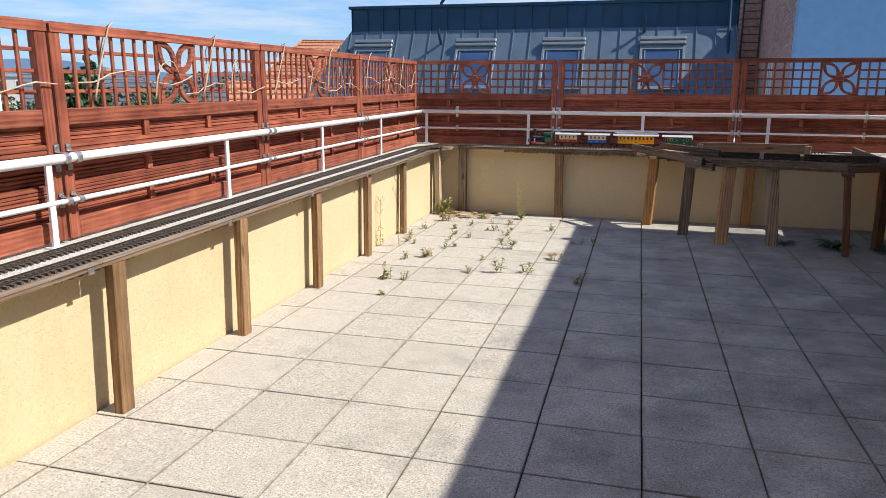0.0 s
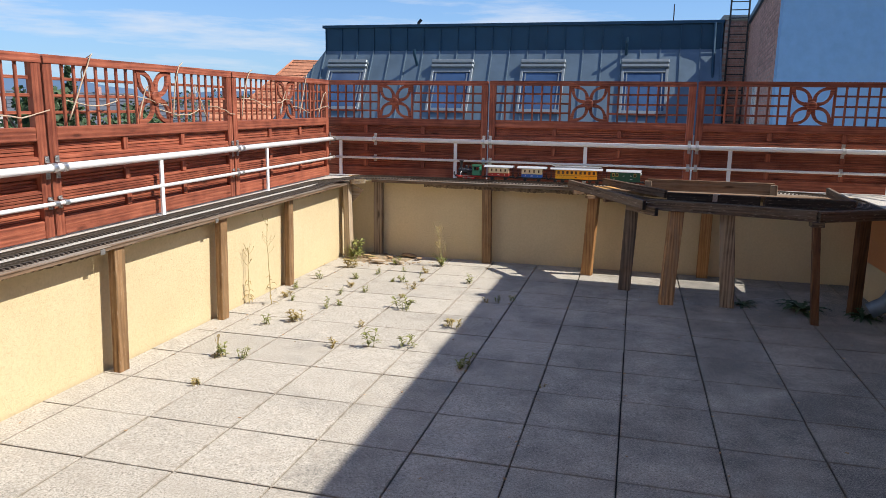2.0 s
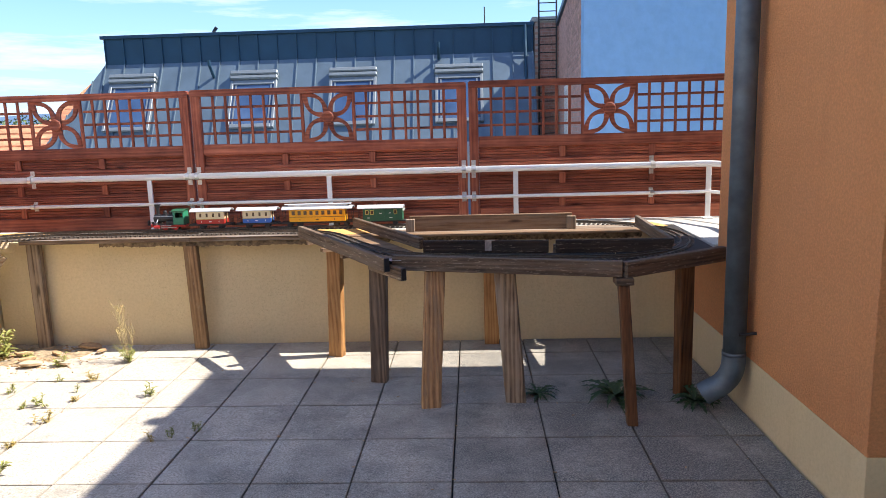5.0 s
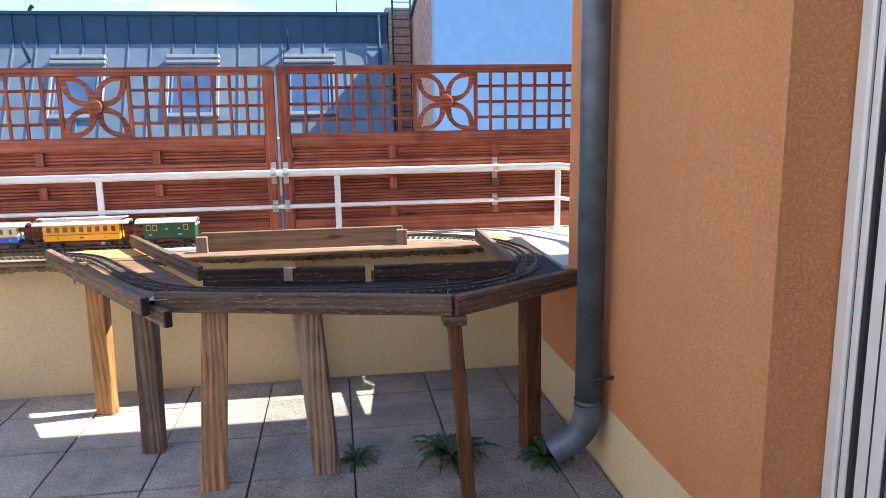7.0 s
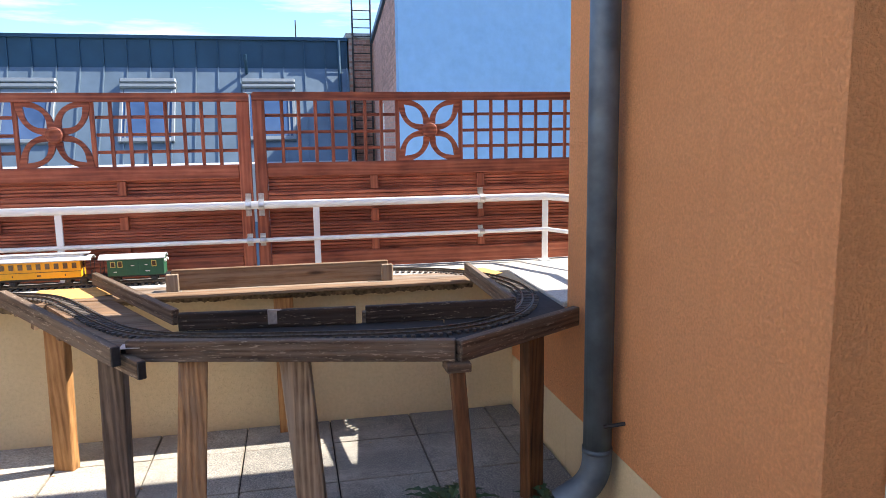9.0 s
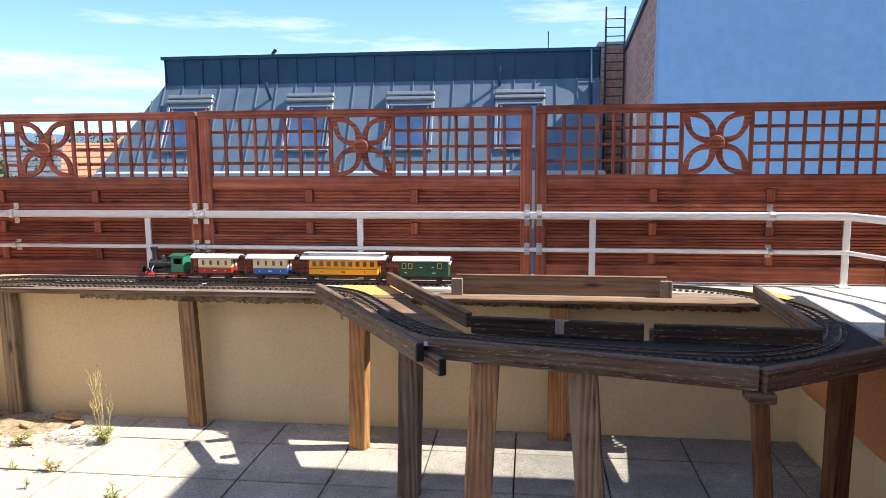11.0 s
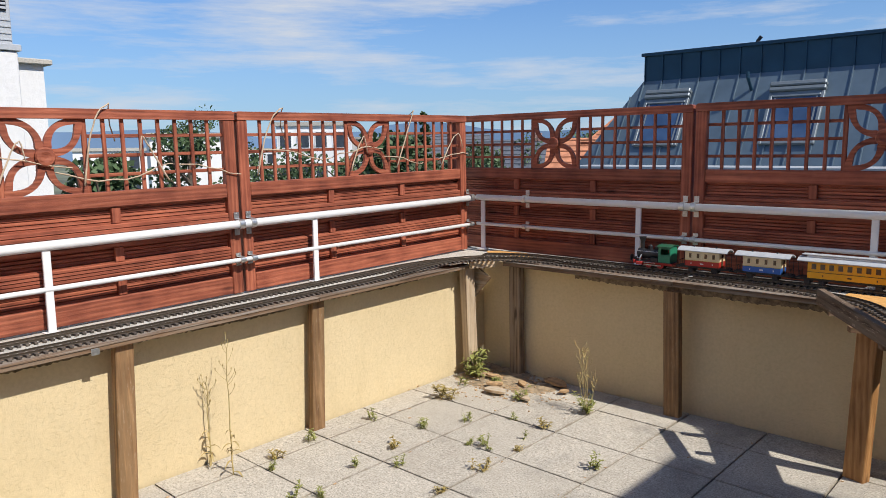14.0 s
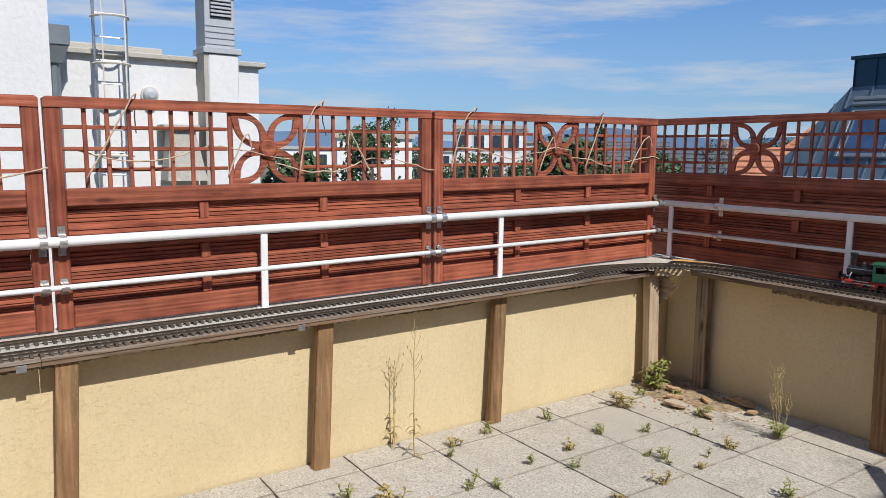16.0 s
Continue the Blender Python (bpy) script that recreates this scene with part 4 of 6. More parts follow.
def bend_z(x, y):
    """Height of the board under the track."""
    if x < -1.95:
        k = min(1.0, max(0.0, (y - 7.0) / 0.5))
        return 0.717 + left_z(y) * (1 - k) + 0.016 * k
    if x < -1.6:
        return 0.733
    return 0.727


def far_z(x, y):
    return (0.7125 + left_z(y)) if x < -2.2 else 0.7228


far_pts = [(-2.375 + LEAN * (7.2 - y), y) for y in (-2.3, 0, 2, 4, 6, 7.0, 7.35)] + [(-2.345, 7.55), (-2.26, 7.77), (-2.12, 7.92), (-1.92, 8.00), (-1.7, 8.015)] + [(x, 8.015) for x in (-1, 0, 1.2)]
near_pts = [(-2.185 + LEAN * (7.2 - y), y) for y in (-2.3, 0, 2, 4, 6, 7.0, 7.25)] + [(-2.155, 7.42), (-2.09, 7.59), (-1.98, 7.72), (-1.82, 7.80), (-1.65, 7.83)] + [(x, 7.835) for x in (-1.2, -0.8)]
loop_pts = [(-0.8, 7.835), (-0.5, 7.835), (-0.2, 7.81), (0.02, 7.70), (0.17, 7.50), (0.32, 7.24), (0.49, 7.02), (0.72, 6.90), (1.05, 6.83), (1.40, 6.775), (1.66, 6.80),
            (1.88, 6.95), (2.015, 7.20), (2.045, 7.48), (1.96, 7.74), (1.78, 7.92), (1.52, 8.005), (1.2, 8.015)]


def loop_z(x, y):
    if y > 7.9 and x > 0.5:
        return 0.7228
    if x > 1.2:
        return 0.7228
    d = min(1.0, max(0.0, (7.72 - y) / 0.25))
    return 0.7295 * (1 - d) + 0.7222 * d


tie_mesh = B((-0.0065, -0.044, 0.0), (0.0065, 0.044, 0.009), 0.0012).mesh("sleeper", M_TIE)


def track(label, pts, zf, singles):
    tr = thing("model_railway_track", label, "railway track", "model railway tracks")
    line = [Vector((p.x, p.y, zf(p.x, p.y))) for p in spline([(x, y, 0) for x, y in pts], 0.0305)]
    n = len(line)
    rest = Shape()
    for k, p in enumerate(line):
        d = line[min(k + 1, n - 1)] - line[max(k - 1, 0)]
        m = Matrix.Translation(p + Vector((0, 0, 0.0006))) @ Matrix.Rotation(math.atan2(d.y, d.x) + rnd.uniform(-0.02, 0.02), 4, "Z")
        if singles(p):
            o = part("sleeper", tie_mesh, None, tr)
            o.matrix_basis = m
        else:
            rest.box((-0.0065, -0.044, 0.0), (0.0065, 0.044, 0.009), 0, m)
    if rest.v:
        tagged(part("sleeper_rest", rest, M_TIE, tr), kind="stuff")
    for s in (-1, 1):
        v, f = [], []
        prof = [(-0.004, 0.0095), (0.004, 0.0095), (0.001, 0.0115), (0.001, 0.015), (0.002, 0.016), (0.002, 0.0185), (-0.002, 0.0185), (-0.002, 0.016), (-0.001, 0.015), (-0.001, 0.0115)]
        for k, p in enumerate(line):
            d = (line[min(k + 1, n - 1)] - line[max(k - 1, 0)])
            side = Vector((-d.y, d.x, 0)).normalized()
            v += [p + side * (s * 0.0225 + a) + Vector((0, 0, h)) for a, h in prof]
        q = len(prof)
        for k in range(n - 1):
            f += [(q * k + j, q * k + (j + 1) % q, q * k + q + (j + 1) % q, q * k + q + j) for j in range(q)]
        part("rail", Shape().add(v, f), M_STEEL, tr)
    return line


far_line = track("straight model railway track beside the railing", far_pts, far_z, lambda p: p.x < -2.3 and 4.9 < p.y < 7.4)
track("model railway track along the shelf edge", near_pts, bend_z, lambda p: p.x < -1.9 and p.y > 4.3)
track("curved model railway loop on the wooden trestle", loop_pts, loop_z, lambda p: True)


# ---- model train ----
def wheel(sh, x, y, r, w=0.006, n=14):
    sh.tube([(x, y - w / 2, r), (x, y + w / 2, r)], r, n)


def running_gear(t, xs, r=0.0155, length=0.25, z=0.030):
    part("underframe", B((-length / 2, -0.030, z - 0.006), (length / 2, 0.030, z + 0.002), 0.001), M_BLACK, t)
    for x in xs:
        for s in (-1, 1):
            ax = part("axle_box", B((x - 0.014, s * 0.030 - 0.003, 0.010), (x + 0.014, s * 0.030 + 0.003, z - 0.006), 0.001), M_BLACK, t)
            sh = Shape()
            wheel(sh, x, s * 0.0225, r)
            part("wheel", sh, M_BLACK, ax)
    for s in (-1, 1):
        part("coupler", B((s * length / 2 if s > 0 else -length / 2 - 0.028, -0.008, 0.018), (length / 2 + 0.028 if s > 0 else -length / 2, 0.008, 0.026), 0.001), M_BLACK, t)
        for y in (-0.016, 0.016):
            part("buffer", Shape().tube([(s * length / 2, y, z), (s * (length / 2 + 0.012), y, z)], 0.006, 10), M_BLACK, t)


def arch_roof(t, x0, x1, w, z0, rise, mat, thick=0.004, flare=0.0):
    prof = [(w * math.sin(a) / math.sin(radians(56)), z0 + rise * (math.cos(a) - math.cos(radians(56))) / (1 - math.cos(radians(56)))) for a in (radians(-56 + 14 * k) for k in range(9))]
    prof = prof + [(y * 0.97, z - thick) for y, z in reversed(prof)]
    return part("roof", Shape().prism(prof, x0, x1, "x"), mat, t)


def rail_fence(t, x, s):
    e = part("end_railing", Shape().tube([(x, -0.034, 0.032), (x, -0.034, 0.062), (x, 0.034, 0.062), (x, 0.034, 0.032)], 0.0016, 6)
             .tube([(x, -0.012, 0.032), (x, -0.012, 0.062)], 0.0012, 5).tube([(x, 0.012, 0.032), (x, 0.012, 0.062)], 0.0012, 5), M_BLACK, t)
    for y in (-0.034, 0.034):
        part("roof_post", Shape().tube([(x, y, 0.032), (x, y, 0.118)], 0.0014, 5), M_BLACK, t)


def coach(name, label, length, body, mats, nwin, wheels, win=(0.013, 0.024), clerestory=False):
    """A saloon coach with open end platforms: lower panel, upper panel, windows, arched roof."""
    t = thing(name, label, "model railway coach", "model train")
    lower, upper, roofm = mats
    h = 0.124
    running_gear(t, wheels, length=length)
    part("platform", B((-length / 2, -0.037, 0.0322), (length / 2, 0.037, 0.036), 0.001), M_BLACK, t)
    b = body / 2
    part("lower_panel", B((-b, -0.041, 0.0362), (b, 0.041, 0.0665), 0.0015), lower, t)
    part("upper_panel", B((-b, -0.040, 0.0667), (b, 0.040, h - 0.006), 0.001), upper, t)
    pitch = (2 * b - 0.018) / nwin
    for s in (-1, 1):
        for k in range(nwin):
            x = -b + 0.009 + pitch * (k + 0.5)
            wd = part("window", B((x - win[0] / 2 - 0.002, s * 0.0405 - 0.0012, 0.078), (x + win[0] / 2 + 0.002, s * 0.0405 + 0.0012, 0.082 + win[1]), 0.0005), lower if clerestory else upper, t)
            part("pane", B((x - win[0] / 2, s * 0.0412 - 0.0011, 0.080), (x + win[0] / 2, s * 0.0412 + 0.0011, 0.080 + win[1])), M_TWIN, wd)
        for x in (-b * 0.62, b * 0.62):
            part("marking", B((x - 0.002, s * 0.0412 - 0.0009, 0.046), (x + 0.002, s * 0.0412 + 0.0009, 0.055)), M_LETTER if not clerestory else M_BLACK, t)
        part("marking", B((-0.009, s * 0.0412 - 0.0009, 0.0475), (0.009, s * 0.0412 + 0.0009, 0.0535)), M_LETTER if not clerestory else M_BLACK, t)
        part("waist_line", B((-b, s * 0.0412 - 0.0008, 0.0655), (b, s * 0.0412 + 0.0008, 0.0675)), M_GOLD if not clerestory else M_BLACK, t)
        part("end_door", B((s * (b + 0.0005) - 0.001, -0.012, 0.037), (s * (b + 0.0005) + 0.001, 0.012, 0.104)), M_TWIN, t)
        rail_fence(t, s * (length / 2 - 0.003), s)
    arch_roof(t, -length / 2 - 0.002, length / 2 + 0.002, 0.047, h - 0.006, 0.017, roofm)
    if clerestory:
        part("clerestory", B((-length / 2 + 0.035, -0.019, h + 0.006), (length / 2 - 0.035, 0.019, h + 0.019), 0.003), M_LETTER, t, "pale raised roof lantern")
        part("clerestory_roof", B((-length / 2 + 0.01, -0.023, h + 0.0192), (length / 2 - 0.01, 0.023, h + 0.024), 0.002), roofm, t)
    else:
        for x in (-0.06, 0.06):
            part("roof_vent", Shape().tube([(x, 0, h + 0.008), (x, 0, h + 0.017)], 0.005, 8), M_BLACK, t)
    return t


red_coach = coach("coach", "red and cream two-axle model railway coach", 0.262, 0.185, (M_TRED, M_TCREAM, M_TROOF), 4, (-0.062, 0.062))
blue_coach = coach("coach", "blue and cream two-axle model railway coach", 0.262, 0.185, (M_TBLUE, M_TCREAM, M_TROOF), 4, (-0.062, 0.062))
yellow_coach = coach("coach", "long yellow model railway coach with clerestory roof", 0.455, 0.365, (M_TYELLOW, M_TYELLOW, M_TROOF), 9, (-0.185, -0.12, 0.12, 0.185), (0.020, 0.026), True)

van = thing("luggage_van", "dark green model railway luggage van with grey roof", "model railway van", "model train")
running_gear(van, (-0.085, 0.085), length=0.31)
part("body", B((-0.135, -0.042, 0.0325), (0.120, 0.042, 0.116), 0.002), M_VGREEN, van)
part("platform", B((0.1205, -0.037, 0.0325), (0.155, 0.037, 0.036), 0.001), M_BLACK, van)
rail_fence(van, 0.151, 1)
for s in (-1, 1):
    dr = part("sliding_door", B((-0.02, s * 0.0430 - 0.0012, 0.036), (0.034, s * 0.0430 + 0.0012, 0.108), 0.0006), M_VGREEN, van)
    part("door_bar", B((-0.036, s * 0.0435 - 0.001, 0.1085), (0.05, s * 0.0435 + 0.001, 0.1105)), M_BLACK, dr)
    for x in (-0.09, 0.062, 0.094):
        w = part("window", B((x - 0.011, s * 0.0425 - 0.0012, 0.073), (x + 0.011, s * 0.0425 + 0.0012, 0.102), 0.0005), M_GOLD, van)
        part("pane", B((x - 0.008, s * 0.0432 - 0.0011, 0.076), (x + 0.008, s * 0.0432 + 0.0011, 0.099)), M_TWIN, w)
    for x, zz, w in ((-0.055, 0.080, 0.006), (0.006, 0.078, 0.008), (-0.06, 0.05, 0.01), (0.085, 0.05, 0.007)):
        part("marking", B((x - w, s * 0.0445 - 0.0009, zz), (x + w, s * 0.0445 + 0.0009, zz + 0.004)), M_LETTER, van)
    part("end_lamp", Shape().tube([(-0.136, s * 0.03, 0.098), (-0.145, s * 0.03, 0.098)], 0.007, 10), M_LETTER, van)
arch_roof(van, -0.142, 0.157, 0.048, 0.114, 0.018, M_TROOF)

loco = thing("locomotive", "green and black model tank steam locomotive with red frames", "model locomotive", "model train")
part("frame", B((-0.110, -0.028, 0.020), (0.112, 0.028, 0.034), 0.002), M_TRED, loco, "red frame")
part("running_board", B((-0.112, -0.044, 0.0342), (0.104, 0.044, 0.038), 0.001), M_BLACK, loco)
part("buffer_beam", B((0.1045, -0.046, 0.022), (0.1125, 0.046, 0.040), 0.001), M_TRED, loco)
part("boiler", Shape().tube([(-0.035, 0, 0.074), (0.06, 0, 0.074)], 0.027, 24), M_BLACK, loco, smooth=False)
part("smokebox", Shape().tube([(0.0605, 0, 0.074), (0.098, 0, 0.074)], 0.0285, 24), M_BLACK, loco)
part("smokebox_door", Shape().tube([(0.0985, 0, 0.074), (0.102, 0, 0.074), (0.105, 0, 0.074)], [0.025, 0.022, 0.010], 24), M_IRON, loco)
part("chimney", Shape().tube([(0.078, 0, 0.100), (0.078, 0, 0.140), (0.078, 0, 0.148), (0.078, 0, 0.166), (0.078, 0, 0.168)], [0.010, 0.011, 0.014, 0.021, 0.019], 18), M_BLACK, loco)
part("steam_dome", Shape().tube([(0.03, 0, 0.098), (0.03, 0, 0.118), (0.03, 0, 0.126)], [0.013, 0.013, 0.005], 16), M_BLACK, loco)
part("sand_dome", Shape().tube([(-0.006, 0, 0.098), (-0.006, 0, 0.115), (-0.006, 0, 0.121)], [0.011, 0.011, 0.004], 16), M_BLACK, loco)
for s in (-1, 1):
    part("side_tank", B((-0.034, s * 0.036 - 0.0085, 0.0382), (0.012, s * 0.036 + 0.0085, 0.060), 0.002), M_BLACK, loco)
    part("steam_pipe", Shape().tube([(0.07, s * 0.028, 0.07), (0.074, s * 0.041, 0.052), (0.074, s * 0.041, 0.034)], 0.004, 8), M_GALV, loco)
    part("valve_rod", Shape().tube([(-0.02, s * 0.043, 0.030), (0.06, s * 0.043, 0.030)], 0.002, 6), M_GALV, loco)
    part("cylinder", Shape().tube([(0.055, s * 0.040, 0.024), (0.094, s * 0.040, 0.024)], 0.011, 14), M_TRED, loco)
    part("coupling_rod", B((-0.05, s * 0.0345 - 0.0015, 0.014), (0.062, s * 0.0345 + 0.0015, 0.019)), M_GALV, loco)
    for x in (-0.042, 0.026):
        sh = Shape()
        wheel(sh, x, s * 0.0265, 0.0205, 0.007, 18)
        w = part("driving_wheel", sh, M_TRED, loco)
        part("tyre", Shape().tube([(x, s * 0.0228 - 0.002, 0.0205), (x, s * 0.0228 + 0.002, 0.0205)], 0.0225, 18), M_IRON, w)
    part("buffer", Shape().tube([(0.1125, s * 0.026, 0.031), (0.126, s * 0.026, 0.031)], 0.0085, 12), M_BLACK, loco)
    part("handrail", Shape().tube([(-0.03, s * 0.031, 0.090), (0.095, s * 0.031, 0.090)], 0.0012, 6), M_GALV, loco)
    part("lantern", Shape().box((0.100, s * 0.030 - 0.007, 0.0402), (0.112, s * 0.030 + 0.007, 0.056), 0.001), M_BLACK, loco)
for x0, x1, nm in ((-0.106, -0.103, "cab_back"), (-0.0395, -0.0365, "cab_front")):
    part(nm, B((x0, -0.0409, 0.0382), (x1, 0.0409, 0.125), 0.0005), M_LGREEN, loco)
for s in (-1, 1):
    y0, y1 = sorted((s * 0.041, s * 0.044))
    part("cab_side", B((-0.106, y0, 0.0382), (-0.0365, y1, 0.082), 0.0006), M_LGREEN, loco)
    part("cab_pillar", B((-0.106, y0, 0.0822), (-0.098, y1, 0.1118), 0.0006), M_LGREEN, loco)
    part("cab_pillar", B((-0.052, y0, 0.0822), (-0.0365, y1, 0.1118), 0.0006), M_LGREEN, loco)
    part("cab_header", B((-0.106, y0, 0.112), (-0.0365, y1, 0.125), 0.0006), M_LGREEN, loco)
arch_roof(loco, -0.114, -0.030, 0.049, 0.125, 0.010, M_VGREEN)
part("coupler", B((0.113, -0.008, 0.016), (0.138, 0.008, 0.024), 0.001), M_BLACK, loco)
part("front_disc", Shape().tube([(0.142, 0, 0.045), (0.146, 0, 0.045)], 0.019, 18), M_BLACK, loco, "round black plate")


def along(line, s):
    """Place and heading at s metres from the start of a track."""
    k = min(len(line) - 2, max(1, int(s / 0.0305)))
    p = line[k].lerp(line[k + 1], s / 0.0305 - k)
    d = line[k + 1] - line[k - 1]
    return p, math.atan2(d.y, d.x)


START = next(k * 0.0305 for k, p in enumerate(far_line) if p.x > -1.215)      # front of the engine, measured along the track
for t, off, flip in ((loco, 0.125, 1), (red_coach, 0.405, 1), (blue_coach, 0.710, 1), (yellow_coach, 1.105, 1), (van, 1.522, 1)):
    p, a = along(far_line, START + off)
    t.matrix_basis = Matrix.Translation(p + Vector((0, 0, 0.0186))) @ Matrix.Rotation(a + math.pi, 4, "Z")


# ---- weeds, soil and bits of bark ----
def leaf_shape(sh, root, direction, length, width, lift, droop, steps=4, teeth=0.0):
    """One bent leaf blade."""
    d = Vector((math.cos(direction), math.sin(direction), 0))
    side = Vector((-d.y, d.x, 0))
    v, f = [], []
    for j in range(steps + 1):
        t = j / steps
        p = Vector(root) + d * length * t + Vector((0, 0, lift * math.sin(t * math.pi * 0.75) - droop * t * t))
        w = width * math.sin(math.pi * (0.12 + 0.86 * t)) * (1 - teeth * (j % 2))
        v += [p - side * w / 2 + Vector((0, 0, 0.15 * w)), p - Vector((0, 0, 0.1 * w)), p + side * w / 2 + Vector((0, 0, 0.15 * w))]
    for j in range(steps):
        a = 3 * j
        f += [(a, a + 1, a + 4, a + 3), (a + 1, a + 2, a + 5, a + 4)]
    sh.add(v, f)


def tuft(x, y, size, seed, upright=0.5, mat=None):
    r = random.Random(seed)
    t = thing("weed", "small green weed growing in a slab joint", "weed", "weeds in the joints", at=pose(x, y, -0.004))
    size *= 1.2
    n = r.randint(2, 5)
    sh = Shape()
    for k in range(n):
        a = r.uniform(0, 6.28)
        h = size * r.uniform(0.5, 1.1) * upright
        bx, by = r.uniform(-0.4, 0.4) * size, r.uniform(-0.4, 0.4) * size
        top = (bx + 0.3 * size * math.cos(a), by + 0.3 * size * math.sin(a), h)
        sh.tube([(bx, by, 0), ((bx + top[0]) / 2, (by + top[1]) / 2, h * 0.6), top], [0.0016, 0.0014, 0.0008], 5)
        for j in range(r.randint(10, 17)):
            u = r.uniform(0.1, 1)
            leaf_shape(sh, (bx + (top[0] - bx) * u, by + (top[1] - by) * u, h * u), r.uniform(0, 6.28), size * r.uniform(0.20, 0.42), size * r.uniform(0.08, 0.14), size * 0.12, size * 0.03)
    tagged(part("foliage", sh, mat or M_WEED, t), kind="stuff")
    return t


def rosette(x, y, size, seed, flower=False):
    r = random.Random(seed)
    t = thing("dandelion", "dark green dandelion rosette between slabs" + (" with yellow flower" if flower else ""), "weed", "dandelions", at=pose(x, y, -0.004))
    for k in range(19):
        sh = Shape()
        leaf_shape(sh, (0, 0, 0.004), 6.28 * k / 19 + r.uniform(-0.2, 0.2), size * r.uniform(0.6, 1.1), size * 0.21, size * r.uniform(0.04, 0.34), size * 0.10, 12, 0.6)
        part("leaf", sh, M_WEED_DARK, t)
    if flower:
        fl = part("stalk", Shape().tube([(0, 0, 0), (0.02, -0.07, 0.02), (0.03, -0.12, 0.03)], 0.002, 6), M_WEED, t)
        sh = Shape()
        for k in range(14):
            leaf_shape(sh, (0.03, -0.12, 0.03), 6.28 * k / 14, 0.017, 0.008, 0.008, 0.0)
        sh.tube([(0.03, -0.12, 0.028), (0.03, -0.12, 0.036)], 0.009, 8)
        part("flower", sh, M_FLOWER, fl, "yellow flower head")
    return t


def dry_plant(x, y, h, seed, green=0.0, spread=0.25, lean=(0, 0)):
    r = random.Random(seed)
    t = thing("dry_weed", "tall dry stalk with seed heads by the wall" if green < 0.5 else "straggly half-dry weed by the shaded wall", "weed", "tall weeds", at=pose(x, y, -0.004))
    n = 1 if green < 0.5 else 7
    for s in range(n):
        sh, seeds = Shape(), Shape()
        hh = h * (1 if s == 0 else r.uniform(0.5, 1.0))
        a0 = r.uniform(0, 6.28)
        sp = 0 if s == 0 else spread * h * 0.6
        pts = [(sp * math.cos(a0) * (j / 8) + lean[0] * j / 8 + r.uniform(-0.004, 0.004), sp * math.sin(a0) * (j / 8) + lean[1] * j / 8 + r.uniform(-0.004, 0.004), hh * j / 8) for j in range(9)]
        sh.tube(pts, [0.0038 - 0.0003 * j for j in range(9)] if n == 1 else 0.0012, 5)
        for j in range(12 if n == 1 else 7):
            u = r.uniform(0.62 if n == 1 else 0.5, 1.0)
            k = min(7, int(u * 8))
            p = Vector(pts[k]).lerp(Vector(pts[k + 1]), u * 8 - k)
            a, L = r.uniform(0, 6.28), r.uniform(0.04, 0.11) * h * 1.6
            q = p + Vector((math.cos(a) * L * 0.6, math.sin(a) * L * 0.6, L * 0.7))
            sh.tube([p, p.lerp(q, 0.5) + Vector((0, 0, -0.006)), q], 0.0009, 4)
            seeds.tube([q, q + Vector((0, 0, 0.007)), q + Vector((0, 0, 0.012))], [0.0012, 0.0028, 0.0006], 5)
        st = part("stalk", sh, M_DRY, t)
        tagged(part("seed_heads", seeds, M_SEED, st), kind="stuff")
        if n == 1:
            lf = Shape()
            for j in range(9):
                u = r.uniform(0.02, 0.45)
                leaf_shape(lf, (pts[0][0], pts[0][1], hh * u), r.uniform(0, 6.28), 0.05 * (1.2 - u), 0.012, 0.012, 0.03)
            tagged(part("dry_foliage", lf, M_SEED, t), kind="stuff")
    if green >= 0.5:
        sh = Shape()
        for k in range(16):
            a, L = r.uniform(0, 6.28), r.uniform(0.06, 0.16)
            q = (L * 0.6 * math.cos(a), L * 0.6 * math.sin(a), L)
            sh.tube([(0, 0, 0), (q[0] * 0.4, q[1] * 0.4, L * 0.6), q], 0.0012, 4)
            for j in range(10):
                u = r.uniform(0.2, 1)
                leaf_shape(sh, (q[0] * u, q[1] * u, L * u), r.uniform(0, 6.28), 0.026, 0.007, 0.006, 0.004)
        tagged(part("foliage", sh, M_WEED, t), kind="stuff")
    return t


